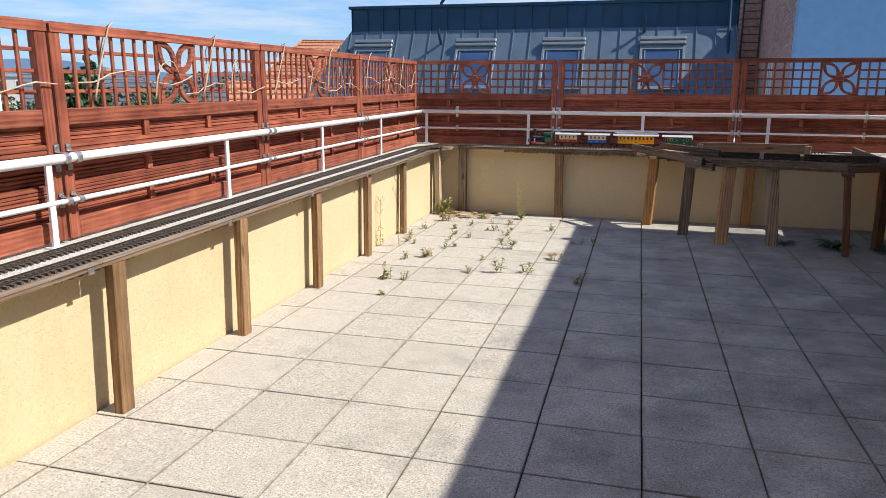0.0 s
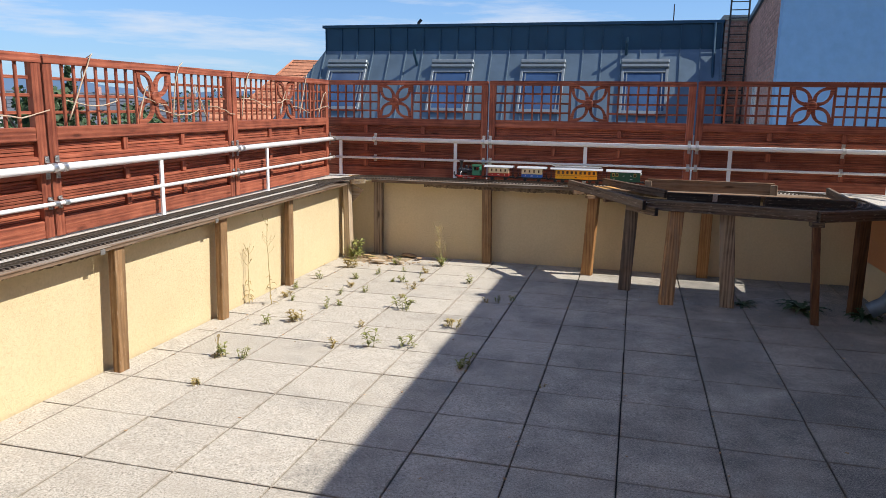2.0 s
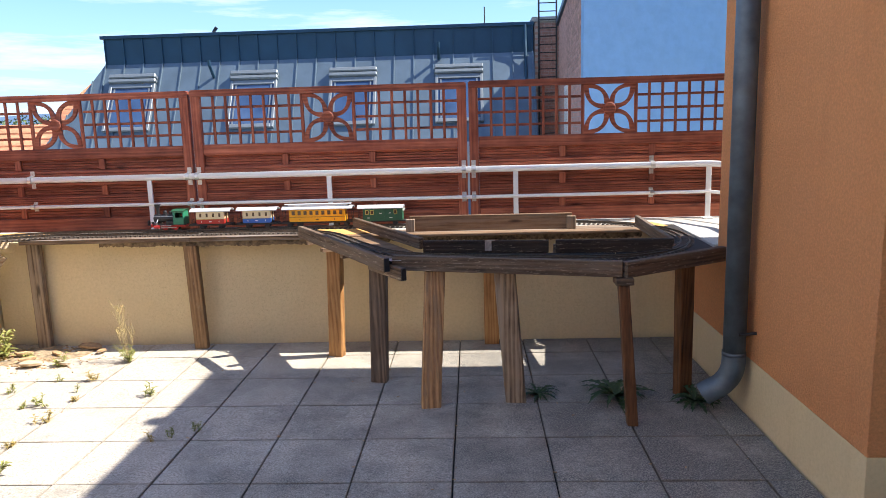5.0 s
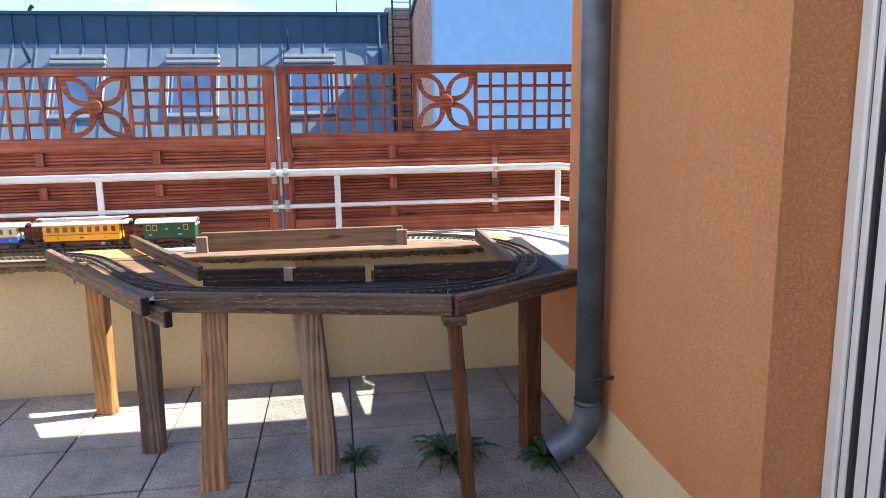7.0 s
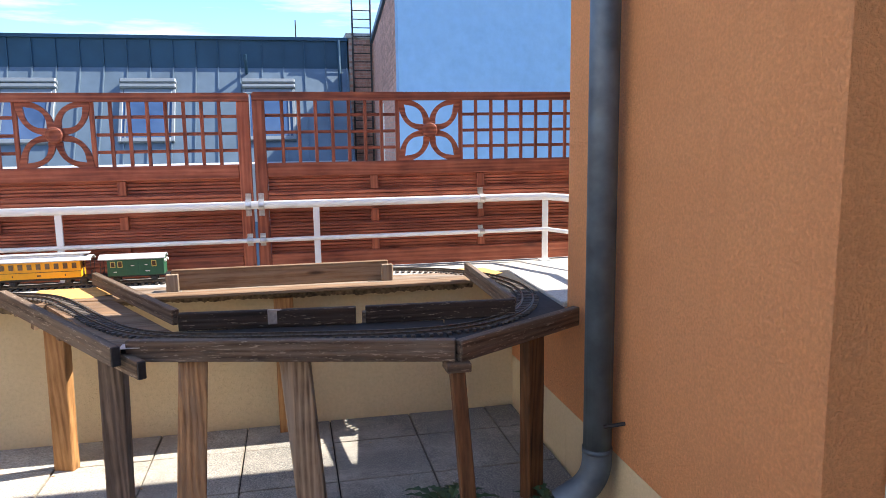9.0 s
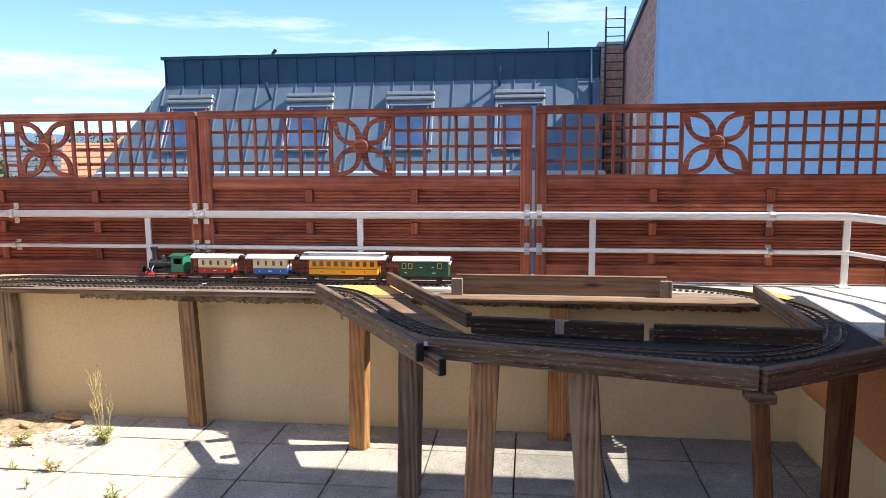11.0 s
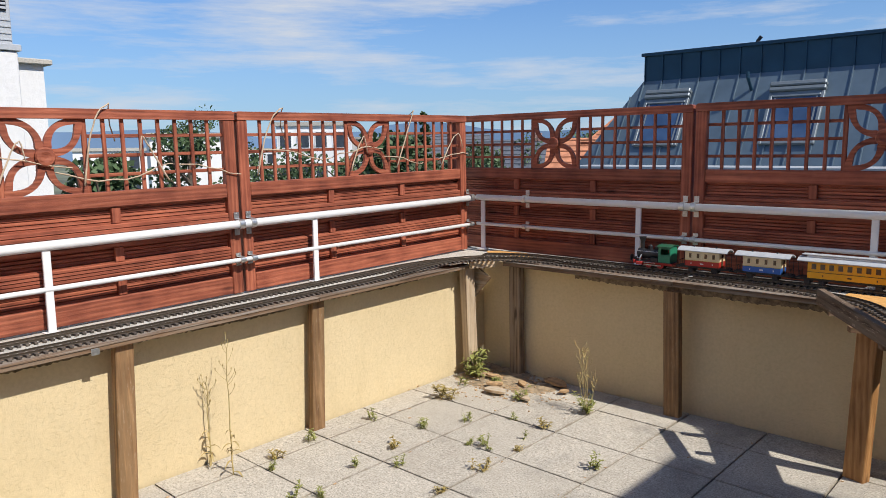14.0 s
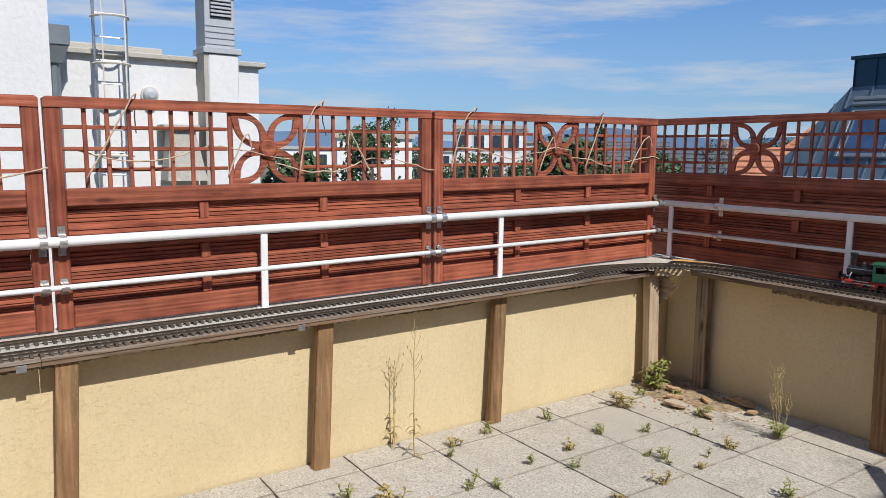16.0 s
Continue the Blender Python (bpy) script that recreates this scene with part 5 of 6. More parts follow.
dry_plant(-2.0, 5.872, 0.57, 1, lean=(-0.03, 0.015))
dry_plant(-2.165, 5.862, 0.40, 2, lean=(0.01, -0.01))
dry_plant(-1.21, 7.52, 0.36, 3, green=0.8)
dry_plant(-1.75, 4.80, 0.12, 4)
SPOTS = [(-1.24, 7.19, .065), (-0.84, 6.97, .065), (-2.04, 6.34, .06), (-2.0, 6.11, .055), (-1.63, 6.28, .055), (-1.33, 6.83, .06), (-1.68, 6.54, .05), (-2.01, 6.72, .06),
         (-1.73, 6.80, .05), (-1.93, 7.22, .10), (-1.58, 7.47, .07), (-1.71, 4.79, .08), (-1.64, 5.55, .085), (-1.0, 5.20, .10), (-0.81, 5.26, .08), (-0.66, 5.72, .08),
         (-0.42, 5.03, .075), (-1.09, 6.05, .095), (-1.20, 5.14, .06), (-1.60, 4.80, .05), (-1.60, 5.90, .055), (-1.22, 5.54, .055), (-1.80, 5.42, .06), (-1.07, 5.99, .06),
         (-1.21, 6.62, .06), (-1.49, 6.41, .05), (-1.76, 6.83, .045), (-0.59, 6.41, .045), (-0.51, 6.42, .04), (-0.40, 6.50, .04), (-1.2, 6.9, .035), (-1.62, 7.02, .045),
         (-1.42, 6.80, .035), (-1.2, 6.35, .04), (-1.55, 6.0, .04), (-1.9, 6.0, .04), (-1.62, 4.40, .04), (-1.25, 7.02, .04), (-1.45, 7.2, .035), (0.02, 4.86, .03)]
for k, (x, y, s) in enumerate(SPOTS):
    tuft(x, y, s, 100 + k, 1.0 if k % 3 else 0.7, None if k % 3 else M_WEED_DRY)
big_weed = tuft(-2.07, 7.56, 0.17, 300, 1.0)
tuft(-2.10, 7.66, 0.12, 301, 1.0), tuft(-1.88, 7.62, 0.06, 302, 0.5), tuft(-2.02, 7.44, 0.07, 303, 0.6)
rosette(1.21, 6.91, 0.12, 5)
rosette(1.60, 6.87, 0.22, 6, True)
rosette(1.97, 6.80, 0.18, 7)

soil = Shape()
r3 = random.Random(9)
n = 22
grid = [[(-2.16 + 0.62 * i / n, 7.40 + 0.47 * j / n) for i in range(n + 1)] for j in range(n + 1)]
v = []
for row in grid:
    for x, y in row:
        d = min(1.0, math.hypot((x + 2.0) / 0.52, (y - 7.86) / 0.40))
        h = 0.030 * (1 - d) ** 0.6 * (0.5 + noise.noise((x * 9, y * 9, 0.3))) + 0.012 * noise.noise((x * 40, y * 40, 1.0)) - 0.006 * (d > 0.96)
        v.append((x, y, h - 0.002))
soil.add(v, [(j * (n + 1) + i, j * (n + 1) + i + 1, (j + 1) * (n + 1) + i + 1, (j + 1) * (n + 1) + i) for j in range(n) for i in range(n)])
soil_ob = part("soil_heap", soil, M_DIRT, None, smooth=True)
tagged(soil_ob, "dry crumbled soil and litter in the parapet corner", "soil", kind="stuff")
for k, (x, y, L, W, rot, mt) in enumerate(((-1.78, 7.45, 0.15, 0.085, 20, M_PALE_X), (-1.60, 7.47, 0.14, 0.05, -20, M_PALE_X), (-1.60, 7.80, 0.16, 0.09, -10, M_BARKCHIP), (-1.86, 7.55, 0.11, 0.05, 50, M_BARKCHIP),
                                         (-1.74, 7.66, 0.10, 0.04, -35, M_BARKCHIP), (-1.95, 7.66, 0.12, 0.05, 10, M_BARKCHIP), (-1.47, 7.70, 0.07, 0.035, 70, M_BARKCHIP))):
    q = random.Random(60 + k)
    ring = [(L / 2 * math.cos(a) * q.uniform(0.8, 1.1), W / 2 * math.sin(a) * q.uniform(0.75, 1.15)) for a in (2 * math.pi * j / 12 for j in range(12))]
    vv = [(a, b, 0.004 + 0.05 * b * b / W + 0.0) for a, b in ring] + [(a, b, 0.014 + 0.25 * b * b / W) for a, b in ring]
    ff = [tuple(range(12)), tuple(reversed(range(12, 24)))] + [(j, 12 + j, 12 + (j + 1) % 12, (j + 1) % 12) for j in range(12)]
    ob = part("bark_piece", Shape().add(vv, ff), mt)
    ob.matrix_basis = pose(x, y, 0.012 if k > 1 else 0.014, 0, 3, rot)
    tagged(ob, "broken piece of pale wood lying on soil" if mt is M_PALE_X else "broken piece of brown bark lying on soil", "bark piece", "bits of bark in the corner")
crumbs = Shape()
for k in range(420):
    x, y = r3.gauss(-1.82, 0.2), r3.gauss(7.62, 0.14)
    if XL < x < -1.2 and y < YB - 0.02:
        s = r3.uniform(0.002, 0.007)
        crumbs.box((-s, -s * 0.7, 0), (s, s * 0.7, s * 0.7), 0, pose(x, y, 0.001 + 0.012 * max(0, 1 - math.hypot((x + 2.0) / 0.5, (y - 7.86) / 0.4)), r3.uniform(-20, 20), 0, r3.uniform(0, 180)))
for k in range(160):
    x, y = r3.uniform(XL + 0.03, 2.0), r3.uniform(3.6, 7.85)
    x = round(x / 0.4) * 0.4 + r3.gauss(0, 0.012) if r3.random() < 0.6 else x
    s = r3.uniform(0.0015, 0.005)
    crumbs.box((-s * 1.6, -s * 0.6, 0), (s * 1.6, s * 0.6, s * 0.6), 0, pose(x, y, 0.0005, 0, 0, r3.uniform(0, 180)))
tagged(part("litter", crumbs, M_BARKCHIP), "scattered crumbs of bark and leaf litter", "litter", kind="stuff")


# ---- beyond the terrace ----
ground = part("ground", B((-1500, -1500, -14.0), (1500, 2500, -13.0)), M_GROUND)
tagged(ground, "distant ground below the roof terrace", "ground", kind="structure")
hill = Shape()
v, f = [], []
K = 60
for j in range(K + 1):
    a = radians(-5 + 110 * j / K)
    R = 1400
    h = 24 + 34 * (noise.noise((j * 0.17, 2.0, 0.0)) + 0.4) + 6 * noise.noise((j * 0.6, 5.0, 0.0))
    v += [(-R * math.sin(a), R * math.cos(a), -14), (-R * math.sin(a), R * math.cos(a), max(6, h)), (-1.1 * R * math.sin(a), 1.1 * R * math.cos(a), max(4, h * 0.8))]
for j in range(K):
    f += [(3 * j, 3 * j + 3, 3 * j + 4, 3 * j + 1), (3 * j + 1, 3 * j + 4, 3 * j + 5, 3 * j + 2)]
tagged(part("backdrop_hills", hill.add(v, f), M_HILL), "hills on the horizon with blue haze painted into their colour", "hills", kind="structure")

# neighbour with the standing-seam mansard
man = thing("mansard_house", "neighbouring house with dark zinc mansard roof", "house")
X0, X1, YT, ZT, ZB = -10.95, 2.9, 27.1, 4.36, 3.55
SL = 0.58                               # run of the lower slope for each metre it falls
DEEP = -4.0
drop = ZB - DEEP
run = SL * drop


def slope_pt(x, z):
    return (x, YT - SL * (ZB - z), z)


body = Shape()
body.add([(X0, YT, ZB), (X1, YT, ZB), (X1, YT - run, DEEP), (X0 - run, YT - run, DEEP), (X0, YT + 7, ZB), (X0 - run, YT + 7, DEEP), (X1, YT + 7, ZB), (X1, YT + 7, DEEP)],
         [(0, 1, 2, 3), (4, 0, 3, 5), (1, 6, 7, 2), (6, 4, 5, 7), (3, 2, 7, 5), (0, 4, 6, 1)])
part("lower_roof", body, M_ROOFMETAL, man, "blue-grey standing-seam zinc slope")
part("upper_fascia", Shape().prism([(X0 + 0.02, YT + 0.02), (X1 - 0.01, YT + 0.02), (X1 - 0.01, YT + 7), (X0 + 0.02, YT + 7)], ZB + 0.001, ZT, "z"), M_FASCIA, man)
part("roof_edge", B((X0 - 0.06, YT - 0.07, ZT + 0.001), (X1, YT + 7.1, ZT + 0.10)), M_FASCIA, man)
nx = int((X1 - X0) / 0.62)
dirn = Vector((0, -SL, -1)).normalized()
nrm = Vector((0, -1, SL)).normalized()
for k in range(nx + 1):
    x = X0 + 0.05 + k * (X1 - X0 - 0.1) / nx
    a = Vector(slope_pt(x, ZB))
    b = Vector(slope_pt(x, DEEP))
    sh = Shape()
    w = Vector((0.014, 0, 0))
    for q0, q1 in ((a, b),):
        sh.add([q0 - w, q0 + w, q1 + w, q1 - w, q0 - w + nrm * 0.05, q0 + w + nrm * 0.05, q1 + w + nrm * 0.05, q1 - w + nrm * 0.05],
               [(0, 1, 2, 3), (4, 7, 6, 5), (0, 4, 5, 1), (1, 5, 6, 2), (2, 6, 7, 3), (3, 7, 4, 0)])
    part("seam", sh, M_ROOFMETAL, man)
    part("fascia_seam", B((x - 0.012, YT - 0.03, ZB + 0.002), (x + 0.012, YT + 0.021, ZT)), M_FASCIA, man)
for k in range(7):
    x = X0 - 0.3 - k * 0.62
    z = ZB - (X0 - x) / SL
    a, b = Vector((x, YT - SL * (ZB - z), z)), Vector((x, YT - run, DEEP))
    sh = Shape()
    w = Vector((0.014, 0, 0))
    sh.add([a - w, a + w, b + w, b - w, a - w + nrm * 0.05, a + w + nrm * 0.05, b + w + nrm * 0.05, b - w + nrm * 0.05],
           [(0, 1, 2, 3), (4, 7, 6, 5), (0, 4, 5, 1), (1, 5, 6, 2), (2, 6, 7, 3), (3, 7, 4, 0)])
    part("seam", sh, M_ROOFMETAL, man)
tilt = math.degrees(math.atan(SL))
for x in (-10.62, -6.70, -3.55, -0.22):
    # local frame: x across, y up the slope, z out of it
    m = Matrix.Translation(slope_pt(x + 0.74, 3.12)) @ Matrix.Rotation(radians(90 - tilt), 4, "X")
    w = part("roof_window", Shape().box((-0.74, -2.0, 0.0), (-0.65, -0.301, 0.12), 0.01).box((0.65, -2.0, 0.0), (0.74, -0.301, 0.12), 0.01)
             .box((-0.645, -2.0, 0.0), (0.645, -1.88, 0.12), 0.01).box((-0.645, -0.46, 0.0), (0.645, -0.301, 0.12), 0.01), M_SHUTTER, man, "grey roof window with shutter box")
    w.matrix_basis = m
    part("shutter_box", Shape().box((-0.76, -0.298, 0.0), (0.76, -0.155, 0.20), 0.03).box((-0.76, -0.15, 0.0), (0.76, 0.0, 0.23), 0.03), M_SHUTTER, w)
    part("pane", B((-0.644, -1.879, 0.03), (0.644, -0.461, 0.075)), M_SKYPANE, w)
    for sx in (-0.56, 0.56):
        part("guide_rail", B((sx - 0.02, -1.87, 0.076), (sx + 0.02, -0.47, 0.10)), M_SHUTTER, w)
for x, z in ((-7.3, 3.05), (-0.1, 3.40)):
    part("vent_pipe", Shape().tube([slope_pt(x, z), Vector(slope_pt(x, z)) + Vector((0, -0.35, 0.35)), Vector(slope_pt(x, z)) + Vector((0, -0.37, 0.5))], 0.05, 10), M_FASCIA, man)
part("eaves_ledge", B((X0 - 1.1, 24.6, -1.0), (X1, 25.5, 0.83), 0.03), M_TROOF, man, "pale sheet-metal eaves ledge")
part("ridge_pole", Shape().tube([(1.4, YT + 2, ZT), (1.4, YT + 2, ZT + 0.9)], 0.02, 6), M_IRON, man)
part("roof_vent", Shape().tube([(-7.7, YT + 1.2, ZT), (-7.7, YT + 1.2, ZT + 0.30), (-7.6, YT + 1.2, ZT + 0.42)], 0.06, 8), M_IRON, man)
part("gutter_pipe", Shape().tube([(2.62, YT - 0.1, ZT + 0.02), (2.62, YT - 0.16, 3.9), (2.62, YT - 0.5, 2.6)], 0.05, 8), M_FASCIA, man)

# pale blue house with a brick flank and a ladder
blue = thing("blue_house", "neighbouring house with pale blue wall and brick flank", "house")
bx0, by0, bx1, by1 = 2.98, 17.25, 3.66, 27.0
bh = 4.5
quad = lambda a, b, z0, z1, th: [(a[0], a[1], z0), (b[0], b[1], z0), (b[0] + th, b[1], z0), (a[0] + th, a[1], z0), (a[0], a[1], z1), (b[0], b[1], z1), (b[0] + th, b[1], z1), (a[0] + th, a[1], z1)]
BOXF = [(3, 2, 1, 0), (4, 5, 6, 7), (0, 1, 5, 4), (1, 2, 6, 5), (2, 3, 7, 6), (3, 0, 4, 7)]
part("front_wall", B((bx0, by0 - 0.02, -13), (19, by0 + 0.3, bh + 1.2)), M_BLUE_WALL, blue)
flank = part("flank", Shape().add(quad((bx0 + 0.012, by0 + 0.31), (bx1 + 0.012, by1), -13, bh - 0.2, 9.0), BOXF), M_MORTAR, blue, "red brick flank")
part("roof_edge", Shape().add(quad((bx0 - 0.08, by0 - 0.1), (bx1 - 0.08, by1), bh - 0.199, bh - 0.05, 9.2), BOXF), M_FASCIA, blue)
L = math.hypot(bx1 - bx0, by1 - by0 - 0.31)
brick_me = B((0.0, -0.012, 0.0), (0.30, 0.011, 0.085), 0.004).mesh("brick", M_BRICK)
fang = math.atan2(by1 - by0 - 0.31, bx1 - bx0)
rows = 40
bricks = Shape()
for j in range(rows):
    z = 0.35 + j * 0.10
    for i in range(31):
        s = i * 0.314 + (0.157 if j % 2 else 0)
        if s + 0.3 > L or (4.1 < s < 5.4 and 0.6 < z < 2.2):
            continue
        m = Matrix.Translation((bx0 + 0.012 + (bx1 - bx0) * s / L, by0 + 0.31 + (by1 - by0 - 0.31) * s / L, z)) @ Matrix.Rotation(fang, 4, "Z")
        if z > 2.35 and s < 4.8:
            o = part("brick", brick_me, None, flank)
            o.matrix_basis = m
        else:
            bricks.box((0.0, -0.012, 0.0), (0.30, 0.011, 0.085), 0, m)
tagged(part("bricks", bricks, M_BRICK, flank), kind="stuff")
ws, wz = 4.2, 0.75
m = Matrix.Translation((bx0 + 0.012 + (bx1 - bx0) * ws / L, by0 + 0.31 + (by1 - by0 - 0.31) * ws / L, wz)) @ Matrix.Rotation(fang, 4, "Z")
wf = part("window", Shape().box((0, -0.02, 0), (1.15, 0.04, 0.1)).box((0, -0.02, 1.4), (1.15, 0.04, 1.5)).box((0, -0.02, 0.101), (0.1, 0.04, 1.399)).box((1.05, -0.02, 0.101), (1.15, 0.04, 1.399)).box((0.53, -0.02, 0.101), (0.6, 0.04, 1.399)), M_WHITE, blue)
wf.matrix_basis = m
part("pane", B((0.1, 0.0, 0.1), (1.05, 0.02, 1.4)), M_DARKPANE, wf)
tower = thing("brick_shaft", "red brick chimney shaft with iron ladder", "chimney")
part("shaft", B((2.93, 27.15, -13), (3.80, 30, 4.45)), M_MORTAR, tower)
tb = Shape()
for j in range(48):
    z = 0.2 + j * 0.088
    for i in range(4):
        xx = 2.935 + i * 0.215 + (0.1 if j % 2 else 0)
        if xx + 0.2 < 3.81:
            tb.box((xx, 27.135, z), (xx + 0.205, 27.152, z + 0.076))
tagged(part("bricks", tb, M_BRICK, tower), kind="stuff")
part("cap", B((2.85, 27.05, 4.451), (3.85, 30.1, 4.6)), M_CAP, tower)
lad = thing("iron_ladder", "dark iron ladder fixed to brick shaft", "ladder")
for x in (3.05, 3.60):
    part("stringer", Shape().tube([(x, 27.0, -1), (x, 27.0, 5.6)], 0.028, 6), M_IRON, lad)
for k in range(22):
    part("rung", Shape().tube([(3.05, 27.0, 0.0 + k * 0.25), (3.60, 27.0, 0.0 + k * 0.25)], 0.016, 6), M_IRON, lad)
# low white parapet before the blue wall
tagged(part("roof_ledge", B((1.4, 15.6, 0.1), (3.4, 16.4, 0.40), 0.02), M_WHITE_WALL), "low white rendered roof ledge", "ledge", kind="structure")

# white neighbour: tall block, parapet wall with coping, chimney with cowl, caged ladder
wh = thing("white_house", "neighbouring white rendered house with flat roof", "house")
part("tall_block", B((-14, -6, -13), (-6.9, 5.10, 7.0)), M_WHITE_WALL, wh)
part("parapet_wall", B((-14, 5.102, -13), (-7.25, 7.18, 2.22)), M_WHITE_WALL, wh)
part("coping", B((-14, 5.102, 2.221), (-7.19, 7.25, 2.275), 0.008), M_CAP, wh, "grey lichen-stained coping")
part("raised_block", B((-12, 5.105, 2.276), (-8.3, 6.42, 2.47), 0.01), M_CAP, wh)
chim = part("chimney", B((-7.24, 6.555, -8), (-6.98, 6.87, 2.30), 0.01), M_WHITE_WALL, wh)
part("chimney_flank", B((-7.249, 6.51, -8), (-6.985, 6.553, 2.30)), M_CAP, wh)
cowl = part("chimney_cowl", Shape().box((-7.36, 6.50, 2.305), (-6.96, 6.90, 2.365), 0.005).box((-7.32, 6.53, 2.366), (-7.0, 6.84, 2.93), 0.005), M_TROOF, wh, "louvred sheet-metal cowl")
part("cowl_cap", B((-7.40, 6.46, 2.9305), (-6.93, 6.93, 2.962), 0.004), M_FASCIA, cowl)
for k in range(6):
    part("louvre", B((-6.998, 6.59, 2.68 + k * 0.038), (-6.975, 6.80, 2.702 + k * 0.038), 0.002), M_TROOF, cowl)
# black sheet behind the louvres paints the shade of their gaps
part("louvre_gap", B((-6.9995, 6.585, 2.665), (-6.988, 6.805, 2.905)), M_GASKET, cowl)
for k in range(4):
    part("sheet_rib", B((-6.9995, 6.535, 2.40 + k * 0.06), (-6.992, 6.835, 2.413 + k * 0.06)), M_TROOF, cowl)
hop = part("rain_hopper", Shape().add([(-7.2, 5.05, 2.26), (-6.98, 5.05, 2.26), (-6.98, 5.27, 2.26), (-7.2, 5.27, 2.26), (-7.16, 5.10, 2.1), (-7.02, 5.10, 2.1), (-7.02, 5.22, 2.1), (-7.16, 5.22, 2.1)], BOXF)
           .box((-7.2, 5.05, 2.261), (-6.97, 5.28, 2.44), 0.004), M_SHUTTER, wh)
part("downpipe", Shape().tube([(-7.09, 5.15, 2.11), (-7.09, 5.15, -8)], 0.05, 10), M_SHUTTER, wh)
cage = thing("caged_ladder", "pale steel roof ladder with safety hoops on white wall", "ladder")
for y in (5.50, 5.79):
    part("stringer", Shape().tube([(-7.08, y, -4), (-7.08, y, 3.5)], 0.015, 8), M_GALV, cage)
for k in range(26):
    part("rung", Shape().tube([(-7.08, 5.50, -2.9 + k * 0.22), (-7.08, 5.79, -2.9 + k * 0.22)], 0.009, 6), M_GALV, cage)
for z in (1.25, 1.69, 2.12, 2.56):
    part("hoop", Shape().tube([(-7.08 + 0.24 * math.sin(a), 5.645 - 0.165 * math.cos(a), z) for a in (math.pi * k / 12 for k in range(13))], 0.012, 6), M_PLASTER, cage)
for a in (0.9, 2.2):
    part("cage_bar", Shape().tube([(-7.08 + 0.24 * math.sin(a), 5.645 - 0.165 * math.cos(a), 1.2), (-7.08 + 0.24 * math.sin(a), 5.645 - 0.165 * math.cos(a), 3.3)], 0.008, 6), M_PLASTER, cage)
lampw = thing("wall_lamp", "round glass wall lamp on white wall", "lamp")
part("base", Shape().tube([(-7.248, 6.02, 1.86), (-7.20, 6.02, 1.86)], 0.085, 16), M_PLASTER, lampw)
part("glass", Shape().tube([(-7.199, 6.02, 1.86), (-7.14, 6.02, 1.86), (-7.12, 6.02, 1.86)], [0.075, 0.06, 0.03], 16), M_TROOF, lampw)
pot = thing("roof_vent_pot", "small grey concrete vent pot beside white wall", "vent")
part("shaft", Shape().add([(-7.22, 6.1, 1.0), (-6.92, 6.1, 1.0), (-6.92, 6.5, 1.0), (-7.22, 6.5, 1.0), (-7.18, 6.15, 1.5), (-6.98, 6.15, 1.5), (-6.98, 6.40, 1.5), (-7.18, 6.40, 1.5)], BOXF), M_CAP, pot)
part("cap", B((-7.24, 6.08, 1.501), (-6.94, 6.44, 1.57), 0.01), M_CAP, pot)


for nb in (wh, cage, lampw, pot):
    nb.location = (0, -0.09, 0.07)


def house(x, y, w, d, eave, ridge, turn, wallm, roofm, nwin, label, flat=False, base=-13.0):
    """A far house: walls, gable or flat roof, rows of windows on its near side, chimney."""
    h = thing("house", label, "house", "houses of the town", at=pose(x, y, 0, 0, 0, turn))
    part("wall", B((-w / 2, 0, base), (w / 2, d, eave)), wallm, h)
    if flat:
        part("roof", B((-w / 2 - 0.2, -0.2, eave + 0.001), (w / 2 + 0.2, d + 0.2, eave + 0.35)), roofm, h)
    else:
        o = 0.5
        e = eave - 0.15
        poly = [(-o, e), (d / 2, ridge), (d + o, e), (d + o, e + 0.25), (d / 2, ridge + 0.3), (-o, e + 0.25)]
        rf = part("roof", Shape().prism(poly, -w / 2 - o, w / 2 + o, "x"), roofm, h)
        part("gable", Shape().prism([(0, eave + 0.001), (d, eave + 0.001), (d / 2, ridge - 0.05)], -w / 2 + 0.02, w / 2 - 0.02, "x"), wallm, h)
        part("chimney", B((w * 0.2, d / 2 - 0.4, ridge - 0.6), (w * 0.2 + 0.7, d / 2 + 0.3, ridge + 1.0)), M_BRICK, rf)
        for k in range(8):
            t = (k + 0.5) / 8
            part("tile_course", B((-w / 2 - o, -o + (d / 2 + o) * t - 0.05, e + 0.25 + (ridge + 0.05 - e) * t), (w / 2 + o, -o + (d / 2 + o) * t + 0.05, e + 0.33 + (ridge + 0.05 - e) * t)), roofm, rf)
    for row in range(3):
        z = eave - 2.0 - row * 2.9
        for k in range(nwin):
            xx = -w / 2 + w * (k + 0.5) / nwin
            q = part("window", B((xx - 0.62, -0.05, z - 0.1), (xx + 0.62, 0.03, z + 1.5)), M_WPLASTER, h)
            part("pane", B((xx - 0.5, -0.08, z), (xx + 0.5, -0.04, z + 1.4)), M_DARKPANE, q)
    return h


def spot(yaw, dist):
    """A place seen from the middle of the walk, yaw degrees to the left of +y."""
    return 0.8 - dist * math.sin(radians(yaw)), 4.2 + dist * math.cos(radians(yaw))


